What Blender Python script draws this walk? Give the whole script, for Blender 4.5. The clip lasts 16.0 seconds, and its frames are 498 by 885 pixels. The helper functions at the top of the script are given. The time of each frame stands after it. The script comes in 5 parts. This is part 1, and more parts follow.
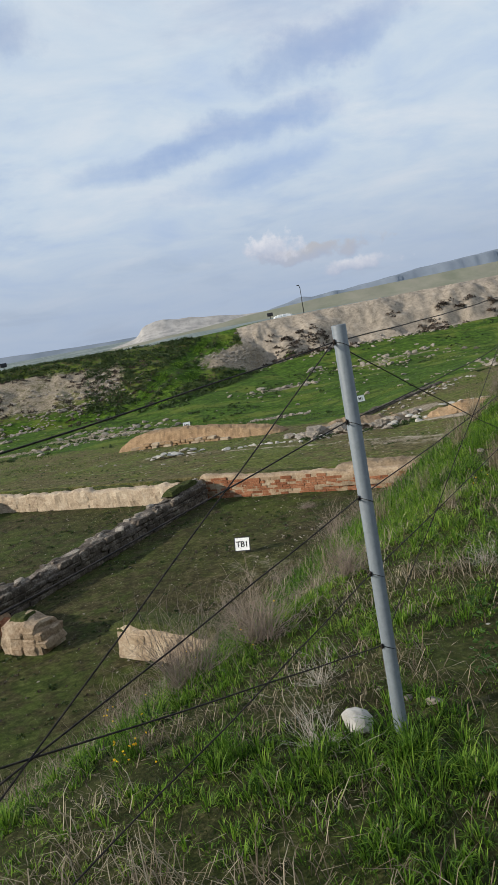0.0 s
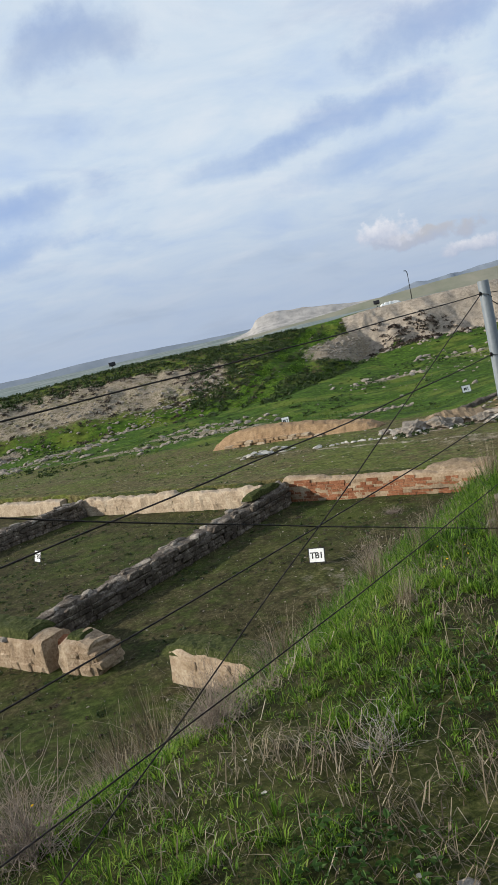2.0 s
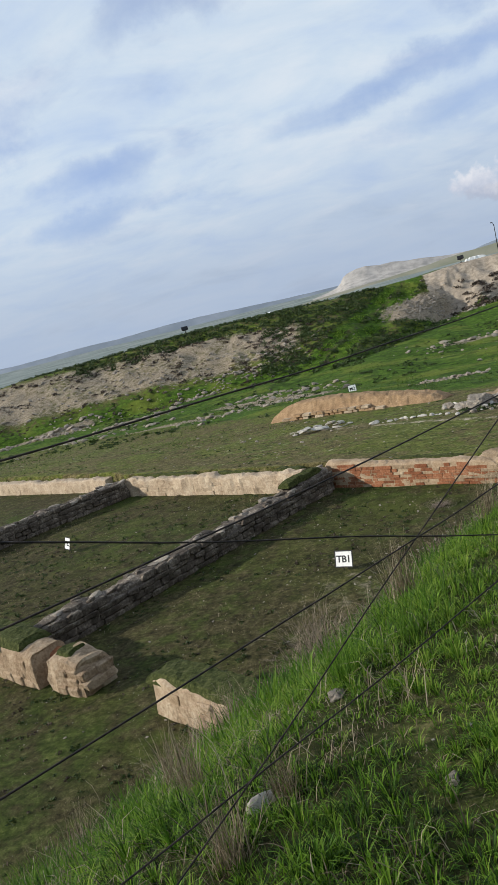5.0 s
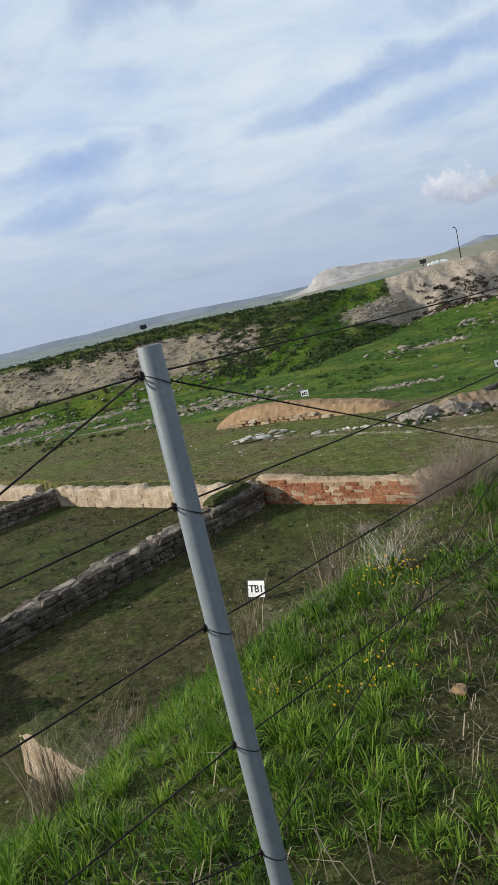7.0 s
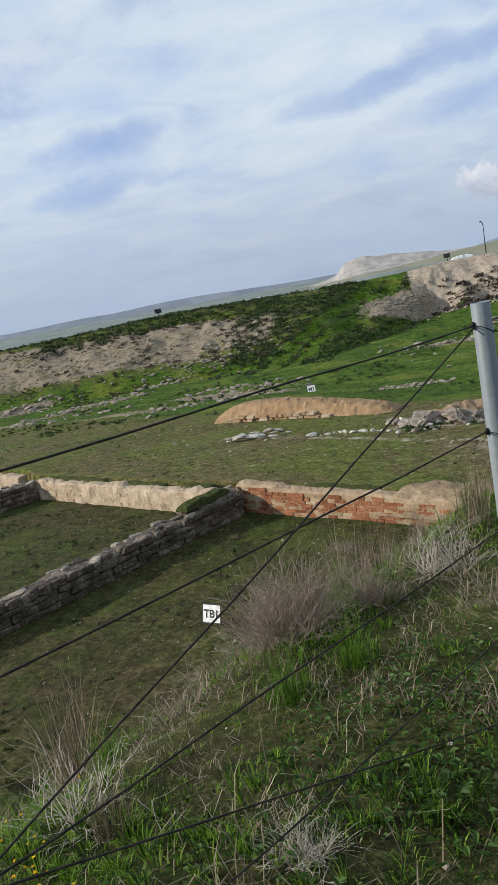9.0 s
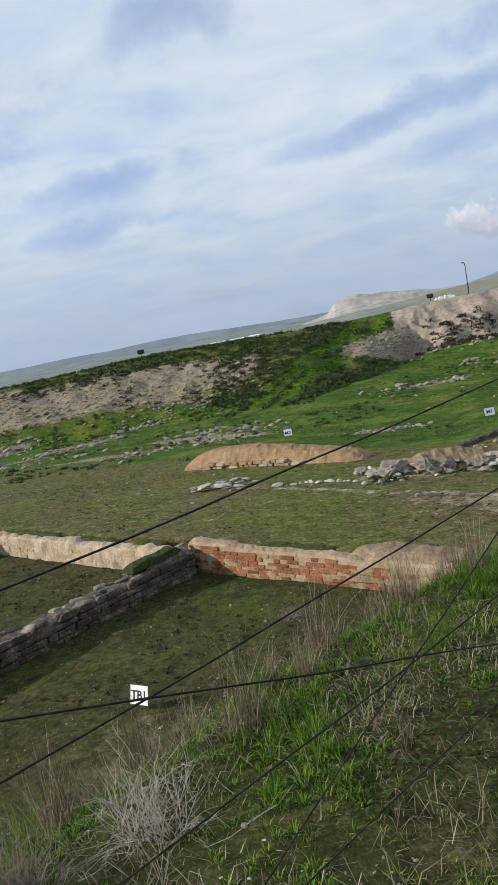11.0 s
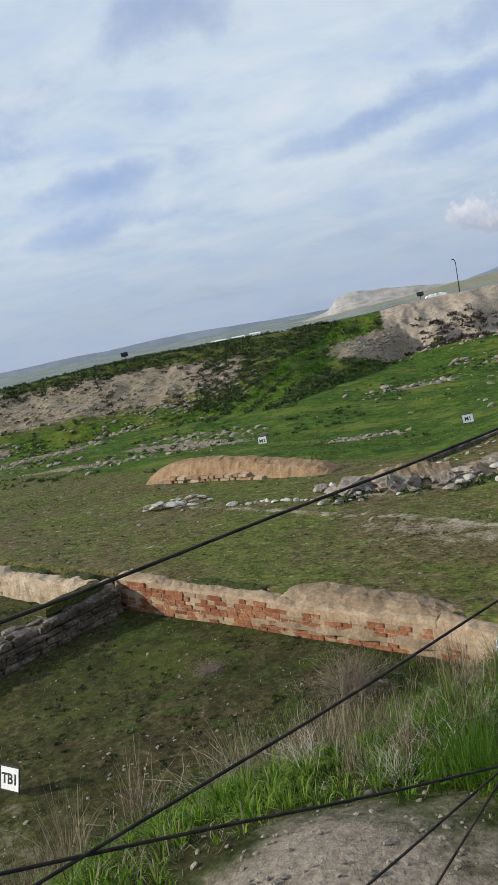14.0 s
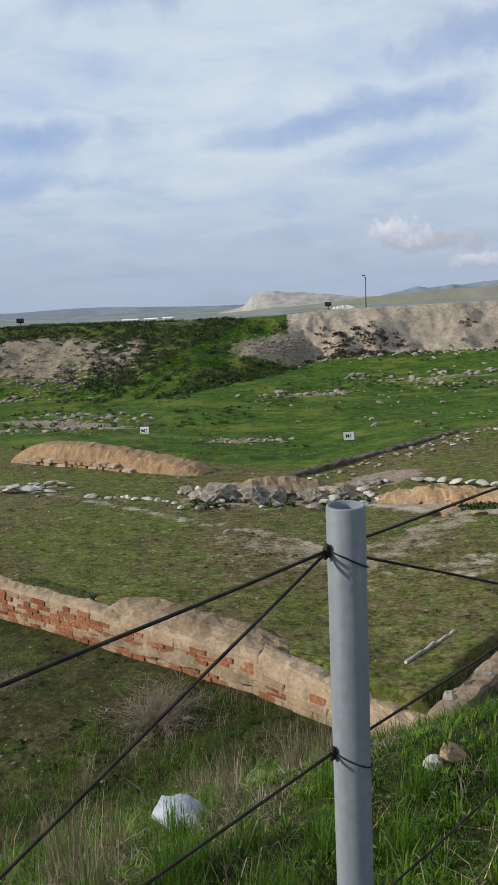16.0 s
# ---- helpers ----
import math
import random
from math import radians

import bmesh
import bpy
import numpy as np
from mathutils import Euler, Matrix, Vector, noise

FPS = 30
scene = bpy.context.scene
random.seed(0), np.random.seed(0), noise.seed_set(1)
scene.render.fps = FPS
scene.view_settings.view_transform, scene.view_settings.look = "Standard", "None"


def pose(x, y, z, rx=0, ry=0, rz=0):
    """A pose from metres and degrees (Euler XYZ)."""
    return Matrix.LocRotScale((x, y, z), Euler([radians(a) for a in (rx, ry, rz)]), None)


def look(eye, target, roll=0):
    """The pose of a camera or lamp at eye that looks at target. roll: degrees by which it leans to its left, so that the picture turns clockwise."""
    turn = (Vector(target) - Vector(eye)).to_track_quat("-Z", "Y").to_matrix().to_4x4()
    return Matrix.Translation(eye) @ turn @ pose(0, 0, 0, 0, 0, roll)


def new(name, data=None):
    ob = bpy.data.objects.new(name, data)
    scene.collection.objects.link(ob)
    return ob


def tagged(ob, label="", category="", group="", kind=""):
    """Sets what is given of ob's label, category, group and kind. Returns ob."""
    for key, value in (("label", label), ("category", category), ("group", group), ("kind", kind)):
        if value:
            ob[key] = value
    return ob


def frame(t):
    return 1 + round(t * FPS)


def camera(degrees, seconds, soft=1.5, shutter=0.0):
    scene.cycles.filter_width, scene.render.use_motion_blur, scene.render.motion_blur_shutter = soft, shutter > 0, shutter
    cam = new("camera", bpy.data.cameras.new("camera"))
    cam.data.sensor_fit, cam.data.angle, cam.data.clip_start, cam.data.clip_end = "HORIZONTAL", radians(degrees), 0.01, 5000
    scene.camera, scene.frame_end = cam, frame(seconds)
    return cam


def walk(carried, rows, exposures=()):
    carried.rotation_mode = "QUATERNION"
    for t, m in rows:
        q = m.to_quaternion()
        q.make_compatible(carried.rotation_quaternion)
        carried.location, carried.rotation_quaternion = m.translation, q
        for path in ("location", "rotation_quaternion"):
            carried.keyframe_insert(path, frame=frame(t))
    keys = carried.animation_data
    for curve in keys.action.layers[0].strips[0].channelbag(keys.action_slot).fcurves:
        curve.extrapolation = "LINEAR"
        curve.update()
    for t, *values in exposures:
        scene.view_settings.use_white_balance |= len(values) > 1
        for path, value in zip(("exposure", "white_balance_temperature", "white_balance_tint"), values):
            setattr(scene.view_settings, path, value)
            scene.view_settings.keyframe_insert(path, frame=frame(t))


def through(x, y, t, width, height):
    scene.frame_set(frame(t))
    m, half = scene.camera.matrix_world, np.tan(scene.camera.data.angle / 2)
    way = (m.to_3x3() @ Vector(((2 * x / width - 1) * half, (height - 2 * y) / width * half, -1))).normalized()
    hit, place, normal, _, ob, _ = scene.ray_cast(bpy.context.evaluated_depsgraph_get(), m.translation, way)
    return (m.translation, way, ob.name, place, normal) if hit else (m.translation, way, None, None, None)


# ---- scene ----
cam = camera(35.9, 16.0, soft=1.15)
PATH = [
    (0, (-11.613, -6.811, 1.81), (-11.396, -4.847, 1.495), -10.5),
    (0.5, (-11.257, -6.534, 1.797), (-11.087, -4.566, 1.488), -11.6),
    (1, (-10.842, -6.227, 1.777), (-10.848, -4.248, 1.484), -11.3),
    (1.5, (-10.495, -5.869, 1.781), (-10.449, -3.896, 1.451), -10.9),
    (2, (-10.116, -5.37, 1.735), (-10.198, -3.392, 1.456), -12.9),
    (2.5, (-9.803, -4.858, 1.772), (-10.005, -2.894, 1.452), -14.1),
    (3, (-9.5, -4.643, 1.762), (-9.658, -2.661, 1.549), -11.4),
    (3.5, (-9.16, -4.156, 1.756), (-9.502, -2.195, 1.561), -12.5),
    (4, (-8.881, -3.703, 1.765), (-9.24, -1.748, 1.55), -13.4),
    (4.5, (-8.576, -3.232, 1.769), (-9.036, -1.307, 1.477), -16.9),
    (5, (-8.247, -2.807, 1.793), (-8.574, -0.861, 1.464), -14.2),
    (5.2, (-8.126, -2.664, 1.798), (-8.343, -0.708, 1.446), -14.9),
    (7.3, (-6.703, -0.767, 1.704), (-6.948, 1.186, 1.349), -12.6),
    (7.5, (-6.559, -0.568, 1.715), (-6.735, 1.388, 1.336), -11.9),
    (8, (-6.231, -0.083, 1.665), (-6.434, 1.873, 1.302), -13.3),
    (8.5, (-5.991, 0.422, 1.684), (-6.36, 2.355, 1.33), -13.7),
    (9, (-5.75, 0.777, 1.738), (-6.057, 2.717, 1.361), -10.6),
    (9.5, (-5.471, 1.197, 1.751), (-5.763, 3.135, 1.351), -9.5),
    (10, (-5.225, 1.593, 1.79), (-5.43, 3.551, 1.437), -10.5),
    (12.3, (-3.541, 3.059, 1.931), (-3.925, 5.004, 1.668), -11.0),
    (12.5, (-3.419, 3.28, 1.928), (-3.722, 5.234, 1.633), -11.3),
    (13, (-3.151, 3.681, 1.98), (-3.439, 5.639, 1.687), -11.1),
    (13.5, (-2.866, 4.149, 1.93), (-3.15, 6.101, 1.599), -10.6),
    (14, (-2.673, 4.715, 1.901), (-2.956, 6.673, 1.609), -11.3),
    (14.5, (-2.539, 5.241, 1.871), (-2.769, 7.206, 1.577), -9.8),
    (15, (-2.212, 5.492, 1.936), (-2.547, 7.439, 1.625), -9.9),
    (15.5, (-1.986, 5.833, 1.973), (-2.239, 7.797, 1.69), -7.3),
    (15.9, (-1.644, 6.03, 1.937), (-1.869, 7.994, 1.628), -7.4),
    (16, (-1.603, 5.995, 1.97), (-1.629, 7.964, 1.621), -2.8),
]
walk(cam, [(t, look(eye, target, roll)) for t, eye, target, roll in PATH],
     exposures=((0, -0.12), (1.5, -0.03), (3.0, -0.02), (3.5, -0.2), (4.5, -0.02), (7.5, -0.03), (8.0, -0.09), (8.5, -0.02), (10.0, -0.02), (13.0, -0.06), (14.5, -0.1), (16.0, -0.12)))

# ---- world, sun, exposure ----
SUN_EL, SUN_AZ = radians(23), radians(188)      # height, and direction that the light comes from (from +x, anticlockwise)
sun_dir = Vector((math.cos(SUN_AZ) * math.cos(SUN_EL), math.sin(SUN_AZ) * math.cos(SUN_EL), math.sin(SUN_EL)))
sun = new("sun", bpy.data.lights.new("sun", "SUN"))
sun.data.energy, sun.data.angle, sun.data.color = 5.0, radians(0.8), (1.0, 0.94, 0.84)
sun.matrix_world = look((0, 0, 50), Vector((0, 0, 50)) - sun_dir)
scene.view_settings.exposure = 0.0

world = bpy.data.worlds.new("sky")
scene.world = world
world.use_nodes = True


class Nodes:
    """A few short words for building node trees."""

    def __init__(self, tree):
        self.tree = tree
        tree.nodes.clear()

    def add(self, kind, **inputs):
        node = self.tree.nodes.new(kind)
        for key, value in inputs.items():
            self.put(node.inputs[key.replace("_", " ")], value)
        return node

    def put(self, socket, value):
        if isinstance(value, bpy.types.NodeSocket):
            self.tree.links.new(value, socket)
        else:
            socket.default_value = value

    def math(self, op, a, b=0.0, c=0.0, clamp=False):
        node = self.tree.nodes.new("ShaderNodeMath")
        node.operation, node.use_clamp = op, clamp
        for socket, value in zip(node.inputs, (a, b, c)):
            self.put(socket, value)
        return node.outputs[0]

    def mix(self, fac, a, b, blend="MIX"):
        node = self.tree.nodes.new("ShaderNodeMix")
        node.data_type, node.blend_type = "RGBA", blend
        self.put(node.inputs[0], fac)
        self.put(node.inputs[6], a)
        self.put(node.inputs[7], b)
        return node.outputs[2]

    def noise(self, vector, scale, detail=4.0, rough=0.55, distortion=0.0):
        node = self.add("ShaderNodeTexNoise", Scale=scale, Detail=detail, Roughness=rough, Distortion=distortion)
        if vector is not None:
            self.put(node.inputs["Vector"], vector)
        return node.outputs["Fac"]

    def ramp(self, fac, stops):
        node = self.tree.nodes.new("ShaderNodeValToRGB")
        while len(node.color_ramp.elements) < len(stops):
            node.color_ramp.elements.new(0.5)
        for element, (place, value) in zip(node.color_ramp.elements, stops):
            element.position = place
            element.color = value if len(value) == 4 else (*value, 1)
        self.put(node.inputs[0], fac)
        return node.outputs[0]

    def between(self, value, low, high):
        node = self.add("ShaderNodeMapRange", Value=value, From_Min=low, From_Max=high)
        node.interpolation_type = "SMOOTHSTEP"
        return node.outputs[0]


def rgb(r, g, b):
    return (r, g, b, 1.0)


def grey(v):
    return (v, v, v, 1.0)


def build_sky():
    n = Nodes(world.node_tree)
    sky = n.tree.nodes.new("ShaderNodeTexSky")
    sky.sky_type, sky.sun_disc = "NISHITA", False
    sky.sun_elevation, sky.sun_rotation = SUN_EL, math.pi / 2 - SUN_AZ
    sky.air_density, sky.dust_density, sky.ozone_density = 1.0, 1.6, 2.0
    way = n.tree.nodes.new("ShaderNodeTexCoord").outputs["Generated"]
    split = n.add("ShaderNodeSeparateXYZ", Vector=way)
    x, y, z = split.outputs
    up = n.math("ADD", n.math("MAXIMUM", z, 0.0), 0.22)
    flat = n.add("ShaderNodeCombineXYZ", X=n.math("DIVIDE", x, up), Y=n.math("DIVIDE", y, up))
    turned = n.add("ShaderNodeMapping", Vector=flat.outputs[0])
    turned.inputs["Rotation"].default_value = (0, 0, radians(-24))
    turned.inputs["Scale"].default_value = (1.0, 1.35, 1.0)
    thin = n.noise(turned.outputs[0], 2.1, 10.0, 0.58, 0.6)
    broad = n.noise(flat.outputs[0], 1.25, 5.0, 0.55, 0.4)
    sheet = n.math("ADD", n.math("MULTIPLY", thin, 0.55), n.math("MULTIPLY", broad, 0.55))
    veil = n.math("MULTIPLY", n.between(sheet, 0.33, 0.55), n.math("MULTIPLY_ADD", n.between(z, 0.62, 0.9), -0.7, 1.0))
    low = n.between(z, 0.0, 0.30)
    haze = n.math("SUBTRACT", 1.0, low)
    clear = n.mix(1.0, sky.outputs[0], rgb(1.42, 1.5, 2.05), "MULTIPLY")
    tops = n.ramp(n.noise(turned.outputs[0], 2.4, 8.0, 0.58, 0.4), [(0.30, (6.1, 7.6, 10.0)), (0.50, (7.5, 8.8, 10.2)), (0.70, (8.9, 9.7, 10.5))])
    colour = n.mix(n.math("MULTIPLY_ADD", veil, 0.55, 0.42), clear, tops)
    colour = n.mix(n.math("MULTIPLY", n.math("POWER", haze, 2.2), 0.85), colour, rgb(4.7, 5.7, 7.5))

    BLUE_GAPS = ((-8.8, 20.8, 4.6, 1.5, 0.42), (-15.4, 11.7, 4.2, 0.95, 0.55), (-15.9, 8.9, 4.8, 0.75, 0.65), (4.0, 11.6, 5.0, 0.7, 0.35), (9.6, 9.6, 4.4, 0.7, 0.4), (9.8, 12.4, 5.4, 1.0, 0.55), (17.5, 16.8, 4.4, 1.5, 0.5), (-30, 15, 8, 3, 0.6), (34, 22, 9, 3, 0.6))

    drift = n.tree.nodes.new("ShaderNodeTexNoise")
    drift.inputs["Scale"].default_value, drift.inputs["Detail"].default_value, drift.inputs["Roughness"].default_value = 7.0, 8.0, 0.62
    n.put(drift.inputs["Vector"], way)
    sway = n.add("ShaderNodeSeparateXYZ", Vector=drift.outputs["Color"]).outputs

    def gap(azimuth, height, wide, tall):
        """A soft-edged opening in the cloud sheet."""
        c = Vector((math.cos(radians(azimuth)), -math.sin(radians(azimuth)), 0))
        across = n.tree.nodes.new("ShaderNodeVectorMath")
        across.operation = "DOT_PRODUCT"
        n.put(across.inputs[0], way)
        across.inputs[1].default_value = c
        u = n.math("ADD", n.math("DIVIDE", across.outputs["Value"], radians(wide)), n.math("MULTIPLY_ADD", sway[0], 3.0, -1.5))
        v = n.math("DIVIDE", n.math("SUBTRACT", z, math.sin(radians(height))), radians(tall))
        v = n.math("ADD", n.math("MULTIPLY_ADD", u, -0.45, v), n.math("MULTIPLY_ADD", sway[1], 5.0, -2.5))
        r = n.math("ADD", n.math("MULTIPLY", u, u), n.math("MULTIPLY", v, v))
        edge = n.math("SUBTRACT", n.math("MULTIPLY_ADD", thin, 3.0, -0.2), r)
        return n.math("MULTIPLY", n.between(edge, -1.4, 2.2), n.between(y, 0.0, 0.3))

    def puff(azimuth, height, wide, tall, ragged):
        """A heap of cloud at one bearing (degrees from +y, to the right)."""
        c = Vector((math.sin(radians(azimuth)), math.cos(radians(azimuth)), 0))
        side = Vector((c.y, -c.x, 0))
        across = n.tree.nodes.new("ShaderNodeVectorMath")
        across.operation = "DOT_PRODUCT"
        n.put(across.inputs[0], way)
        across.inputs[1].default_value = side
        ahead = n.tree.nodes.new("ShaderNodeVectorMath")
        ahead.operation = "DOT_PRODUCT"
        n.put(ahead.inputs[0], way)
        ahead.inputs[1].default_value = c
        warp = n.tree.nodes.new("ShaderNodeTexNoise")
        warp.inputs["Scale"].default_value, warp.inputs["Detail"].default_value, warp.inputs["Roughness"].default_value = 26.0, 6.0, 0.6
        n.put(warp.inputs["Vector"], way)
        shift = n.add("ShaderNodeSeparateXYZ", Vector=warp.outputs["Color"]).outputs
        u = n.math("DIVIDE", across.outputs["Value"], radians(wide))
        v = n.math("DIVIDE", n.math("SUBTRACT", z, math.sin(radians(height))), radians(tall))
        u = n.math("ADD", u, n.math("MULTIPLY_ADD", shift[0], 2.4, -1.2))
        v = n.math("ADD", v, n.math("MULTIPLY_ADD", shift[1], 2.4, -1.2))
        r = n.math("ADD", n.math("MULTIPLY", u, u), n.math("MULTIPLY", v, v))
        cells = n.noise(way, 34.0, 6.0, 0.62)
        edge = n.math("SUBTRACT", n.math("MULTIPLY_ADD", cells, ragged, 1.0 - ragged * 0.5), r)
        body = n.math("MULTIPLY", n.between(edge, 0.0, 0.8), n.between(ahead.outputs["Value"], 0.0, 0.2))
        return body, v, cells

    for azimuth, height, wide, tall, much in BLUE_GAPS:
        body = gap(azimuth, height, wide, tall)
        colour = n.mix(n.math("MULTIPLY", body, much * 1.25), colour, clear)
    for azimuth, height, wide, tall, ragged, bright in ((13.6, 3.7, 4.8, 0.75, 2.1, 0.62), (10.6, 4.6, 2.4, 1.5, 2.1, 1.0), (16.3, 2.4, 2.8, 0.7, 2.1, 0.97)):
        body, v, cells = puff(azimuth, height, wide, tall, ragged)
        lit = n.ramp(n.math("MULTIPLY_ADD", v, 0.35, n.math("MULTIPLY", cells, 0.75)),
                     [(0.08, (4.9, 5.6, 7.3)), (0.6, (9.8 * bright, 9.8 * bright, 10.4 * bright))])
        colour = n.mix(n.math("MULTIPLY", body, 0.8), colour, lit)
    back = n.add("ShaderNodeBackground", Color=colour, Strength=0.085)
    out = n.tree.nodes.new("ShaderNodeOutputWorld")
    n.tree.links.new(back.outputs[0], out.inputs[0])


build_sky()

# ---- materials ----


def surface(name, build, rough=0.85, metal=0.0, bump=0.0, spec=0.3):
    """A node material: build(nodes, place) gives its colour, and a height for the relief or None."""
    m = bpy.data.materials.new(name)
    m.use_nodes = True
    n = Nodes(m.node_tree)
    place = n.tree.nodes.new("ShaderNodeTexCoord").outputs["Object"]
    colour, height = build(n, place)
    shader = n.add("ShaderNodeBsdfPrincipled", Base_Color=colour, Roughness=rough, Metallic=metal)
    shader.inputs["Specular IOR Level"].default_value = spec
    if height is not None and bump:
        relief = n.add("ShaderNodeBump", Strength=min(1.0, bump * 25), Distance=bump, Height=height)
        n.tree.links.new(relief.outputs[0], shader.inputs["Normal"])
    out = n.tree.nodes.new("ShaderNodeOutputMaterial")
    n.tree.links.new(shader.outputs[0], out.inputs[0])
    return m


def world_place(n):
    return n.tree.nodes.new("ShaderNodeNewGeometry").outputs["Position"]


def random_of(n, island):
    if island:
        return n.tree.nodes.new("ShaderNodeNewGeometry").outputs["Random Per Island"]
    return n.tree.nodes.new("ShaderNodeObjectInfo").outputs["Random"]


def ground_colour(n, place):
    """Turf, lush grass, dry soil and pale rubble, laid by the ground's own cover values."""
    def cover(key):
        a = n.tree.nodes.new("ShaderNodeAttribute")
        a.attribute_name = key
        return a.outputs["Fac"]
    fine = n.math("MULTIPLY_ADD", n.noise(place, 8.0, 6.0, 0.72), 0.62, n.math("MULTIPLY", n.noise(place, 2.3, 5.0, 0.65, 0.4), 0.38))
    mid = n.noise(place, 1.7, 5.0, 0.6)
    wide = n.noise(place, 0.22, 4.0, 0.55)
    grit = n.noise(place, 38.0, 3.0, 0.7)
    turf = n.ramp(fine, [(0.36, (0.008, 0.007, 0.003)), (0.50, (0.098, 0.084, 0.034)), (0.64, (0.225, 0.185, 0.095))])
    moss = n.ramp(fine, [(0.36, (0.010, 0.016, 0.003)), (0.5, (0.084, 0.102, 0.020)), (0.64, (0.180, 0.185, 0.048))])
    turf = n.mix(n.between(n.math("MULTIPLY_ADD", mid, 0.6, n.math("MULTIPLY", wide, 0.5)), 0.48, 0.62), turf, moss)
    lush = n.ramp(n.math("MULTIPLY_ADD", fine, 0.6, n.math("MULTIPLY", mid, 0.4)),
                  [(0.36, (0.006, 0.013, 0.002)), (0.50, (0.043, 0.088, 0.008)), (0.64, (0.120, 0.190, 0.022))])
    lush = n.mix(n.math("MULTIPLY", n.between(wide, 0.48, 0.66), 0.8), lush, n.mix(0.5, lush, rgb(0.185, 0.195, 0.035)))
    lush = n.mix(n.math("MULTIPLY", n.between(n.noise(place, 0.55, 6.0, 0.68, 0.5), 0.50, 0.60), 0.7), lush, n.mix(1.0, lush, rgb(0.38, 0.42, 0.40), "MULTIPLY"))
    crumb = n.math("MULTIPLY_ADD", n.noise(place, 85.0, 3.0, 0.75), 0.4, n.math("MULTIPLY", grit, 0.6))
    soil = n.ramp(n.math("ADD", n.math("MULTIPLY", crumb, 0.42), n.math("MULTIPLY_ADD", fine, 0.33, n.math("MULTIPLY", mid, 0.25))),
                  [(0.38, (0.085, 0.068, 0.050)), (0.5, (0.310, 0.258, 0.198)), (0.62, (0.53, 0.455, 0.37))])
    rubble = n.ramp(n.math("MULTIPLY_ADD", grit, 0.5, n.math("MULTIPLY", fine, 0.5)),
                    [(0.38, (0.050, 0.040, 0.028)), (0.5, (0.235, 0.190, 0.134)), (0.62, (0.48, 0.41, 0.31))])
    ragged = n.math("SUBTRACT", n.math("MULTIPLY_ADD", mid, 0.9, n.math("MULTIPLY", fine, 0.5)), 0.70)
    colour = n.mix(n.between(n.math("ADD", cover("lush"), ragged), 0.35, 0.65), turf, lush)
    colour = n.mix(n.between(n.math("ADD", cover("bare"), ragged), 0.38, 0.62), colour, soil)
    colour = n.mix(n.between(n.math("ADD", cover("rubble"), ragged), 0.38, 0.62), colour, rubble)
    # Dead litter, its near-black tones painting in the shade between grass blades.
    litter_shade = n.ramp(n.math("MULTIPLY_ADD", fine, 0.5, n.math("MULTIPLY", crumb, 0.5)), [(0.40, (0.005, 0.004, 0.002)), (0.51, (0.031, 0.028, 0.011)), (0.62, (0.130, 0.106, 0.052))])
    colour = n.mix(n.math("MULTIPLY", cover("litter_shade"), 0.9), colour, litter_shade)
    spots = n.add("ShaderNodeTexVoronoi", Vector=place, Scale=5.5, Randomness=1.0)
    pebble = n.math("LESS_THAN", spots.outputs["Distance"], 0.06)
    colour = n.mix(n.math("MULTIPLY", pebble, n.between(wide, 0.40, 0.6)), colour, rgb(0.46, 0.43, 0.38))
    # The far plain: haze of distance is painted into its blue-grey ramp.
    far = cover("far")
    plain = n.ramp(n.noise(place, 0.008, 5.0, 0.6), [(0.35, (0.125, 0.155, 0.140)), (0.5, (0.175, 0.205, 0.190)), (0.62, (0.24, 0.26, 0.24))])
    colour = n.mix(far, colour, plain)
    relief = n.math("MULTIPLY_ADD", fine, 0.7, n.math("MULTIPLY", grit, 0.3))
    return colour, relief


GROUND = surface("ground_cover", ground_colour, 0.95, bump=0.03, spec=0.1)


def masonry(dark, mid, light, island=False, joint=None):
    def build(n, place):
        fine = n.noise(world_place(n), 14.0, 6.0, 0.68)
        wide = n.noise(world_place(n), 2.2, 4.0, 0.6)
        own = random_of(n, island)
        colour = n.ramp(n.math("MULTIPLY_ADD", fine, 0.55, n.math("MULTIPLY", wide, 0.45)), [(0.30, dark), (0.52, mid), (0.72, light)])
        colour = n.mix(n.math("MULTIPLY", own, 0.55), colour, n.mix(0.7, colour, rgb(*mid), "MULTIPLY"))
        lichen = n.between(n.noise(world_place(n), 5.0, 5.0, 0.7), 0.58, 0.68)
        colour = n.mix(n.math("MULTIPLY", lichen, 0.35), colour, rgb(*light))
        return colour, fine
    return build


RED = surface("red_mudbrick", masonry((0.10, 0.042, 0.023), (0.285, 0.122, 0.064), (0.46, 0.29, 0.175)), 0.95, bump=0.02, spec=0.1)
RED_CORE = surface("mud_mortar", masonry((0.19, 0.128, 0.078), (0.37, 0.278, 0.185), (0.55, 0.455, 0.33)), 0.95, bump=0.03, spec=0.1)
CREAM = surface("cream_mudbrick", masonry((0.20, 0.145, 0.095), (0.44, 0.35, 0.25), (0.64, 0.55, 0.42)), 0.95, bump=0.03, spec=0.1)
EARTH = surface("crumbling_earth", masonry((0.11, 0.080, 0.050), (0.26, 0.195, 0.128), (0.43, 0.345, 0.24)), 0.95, bump=0.03, spec=0.1)
OCHRE = surface("ochre_mudbrick", masonry((0.15, 0.094, 0.052), (0.35, 0.240, 0.140), (0.54, 0.41, 0.265)), 0.95, bump=0.03, spec=0.1)
TAN = surface("tan_mudbrick", masonry((0.14, 0.090, 0.052), (0.39, 0.295, 0.200), (0.60, 0.505, 0.375)), 0.95, bump=0.05, spec=0.1)
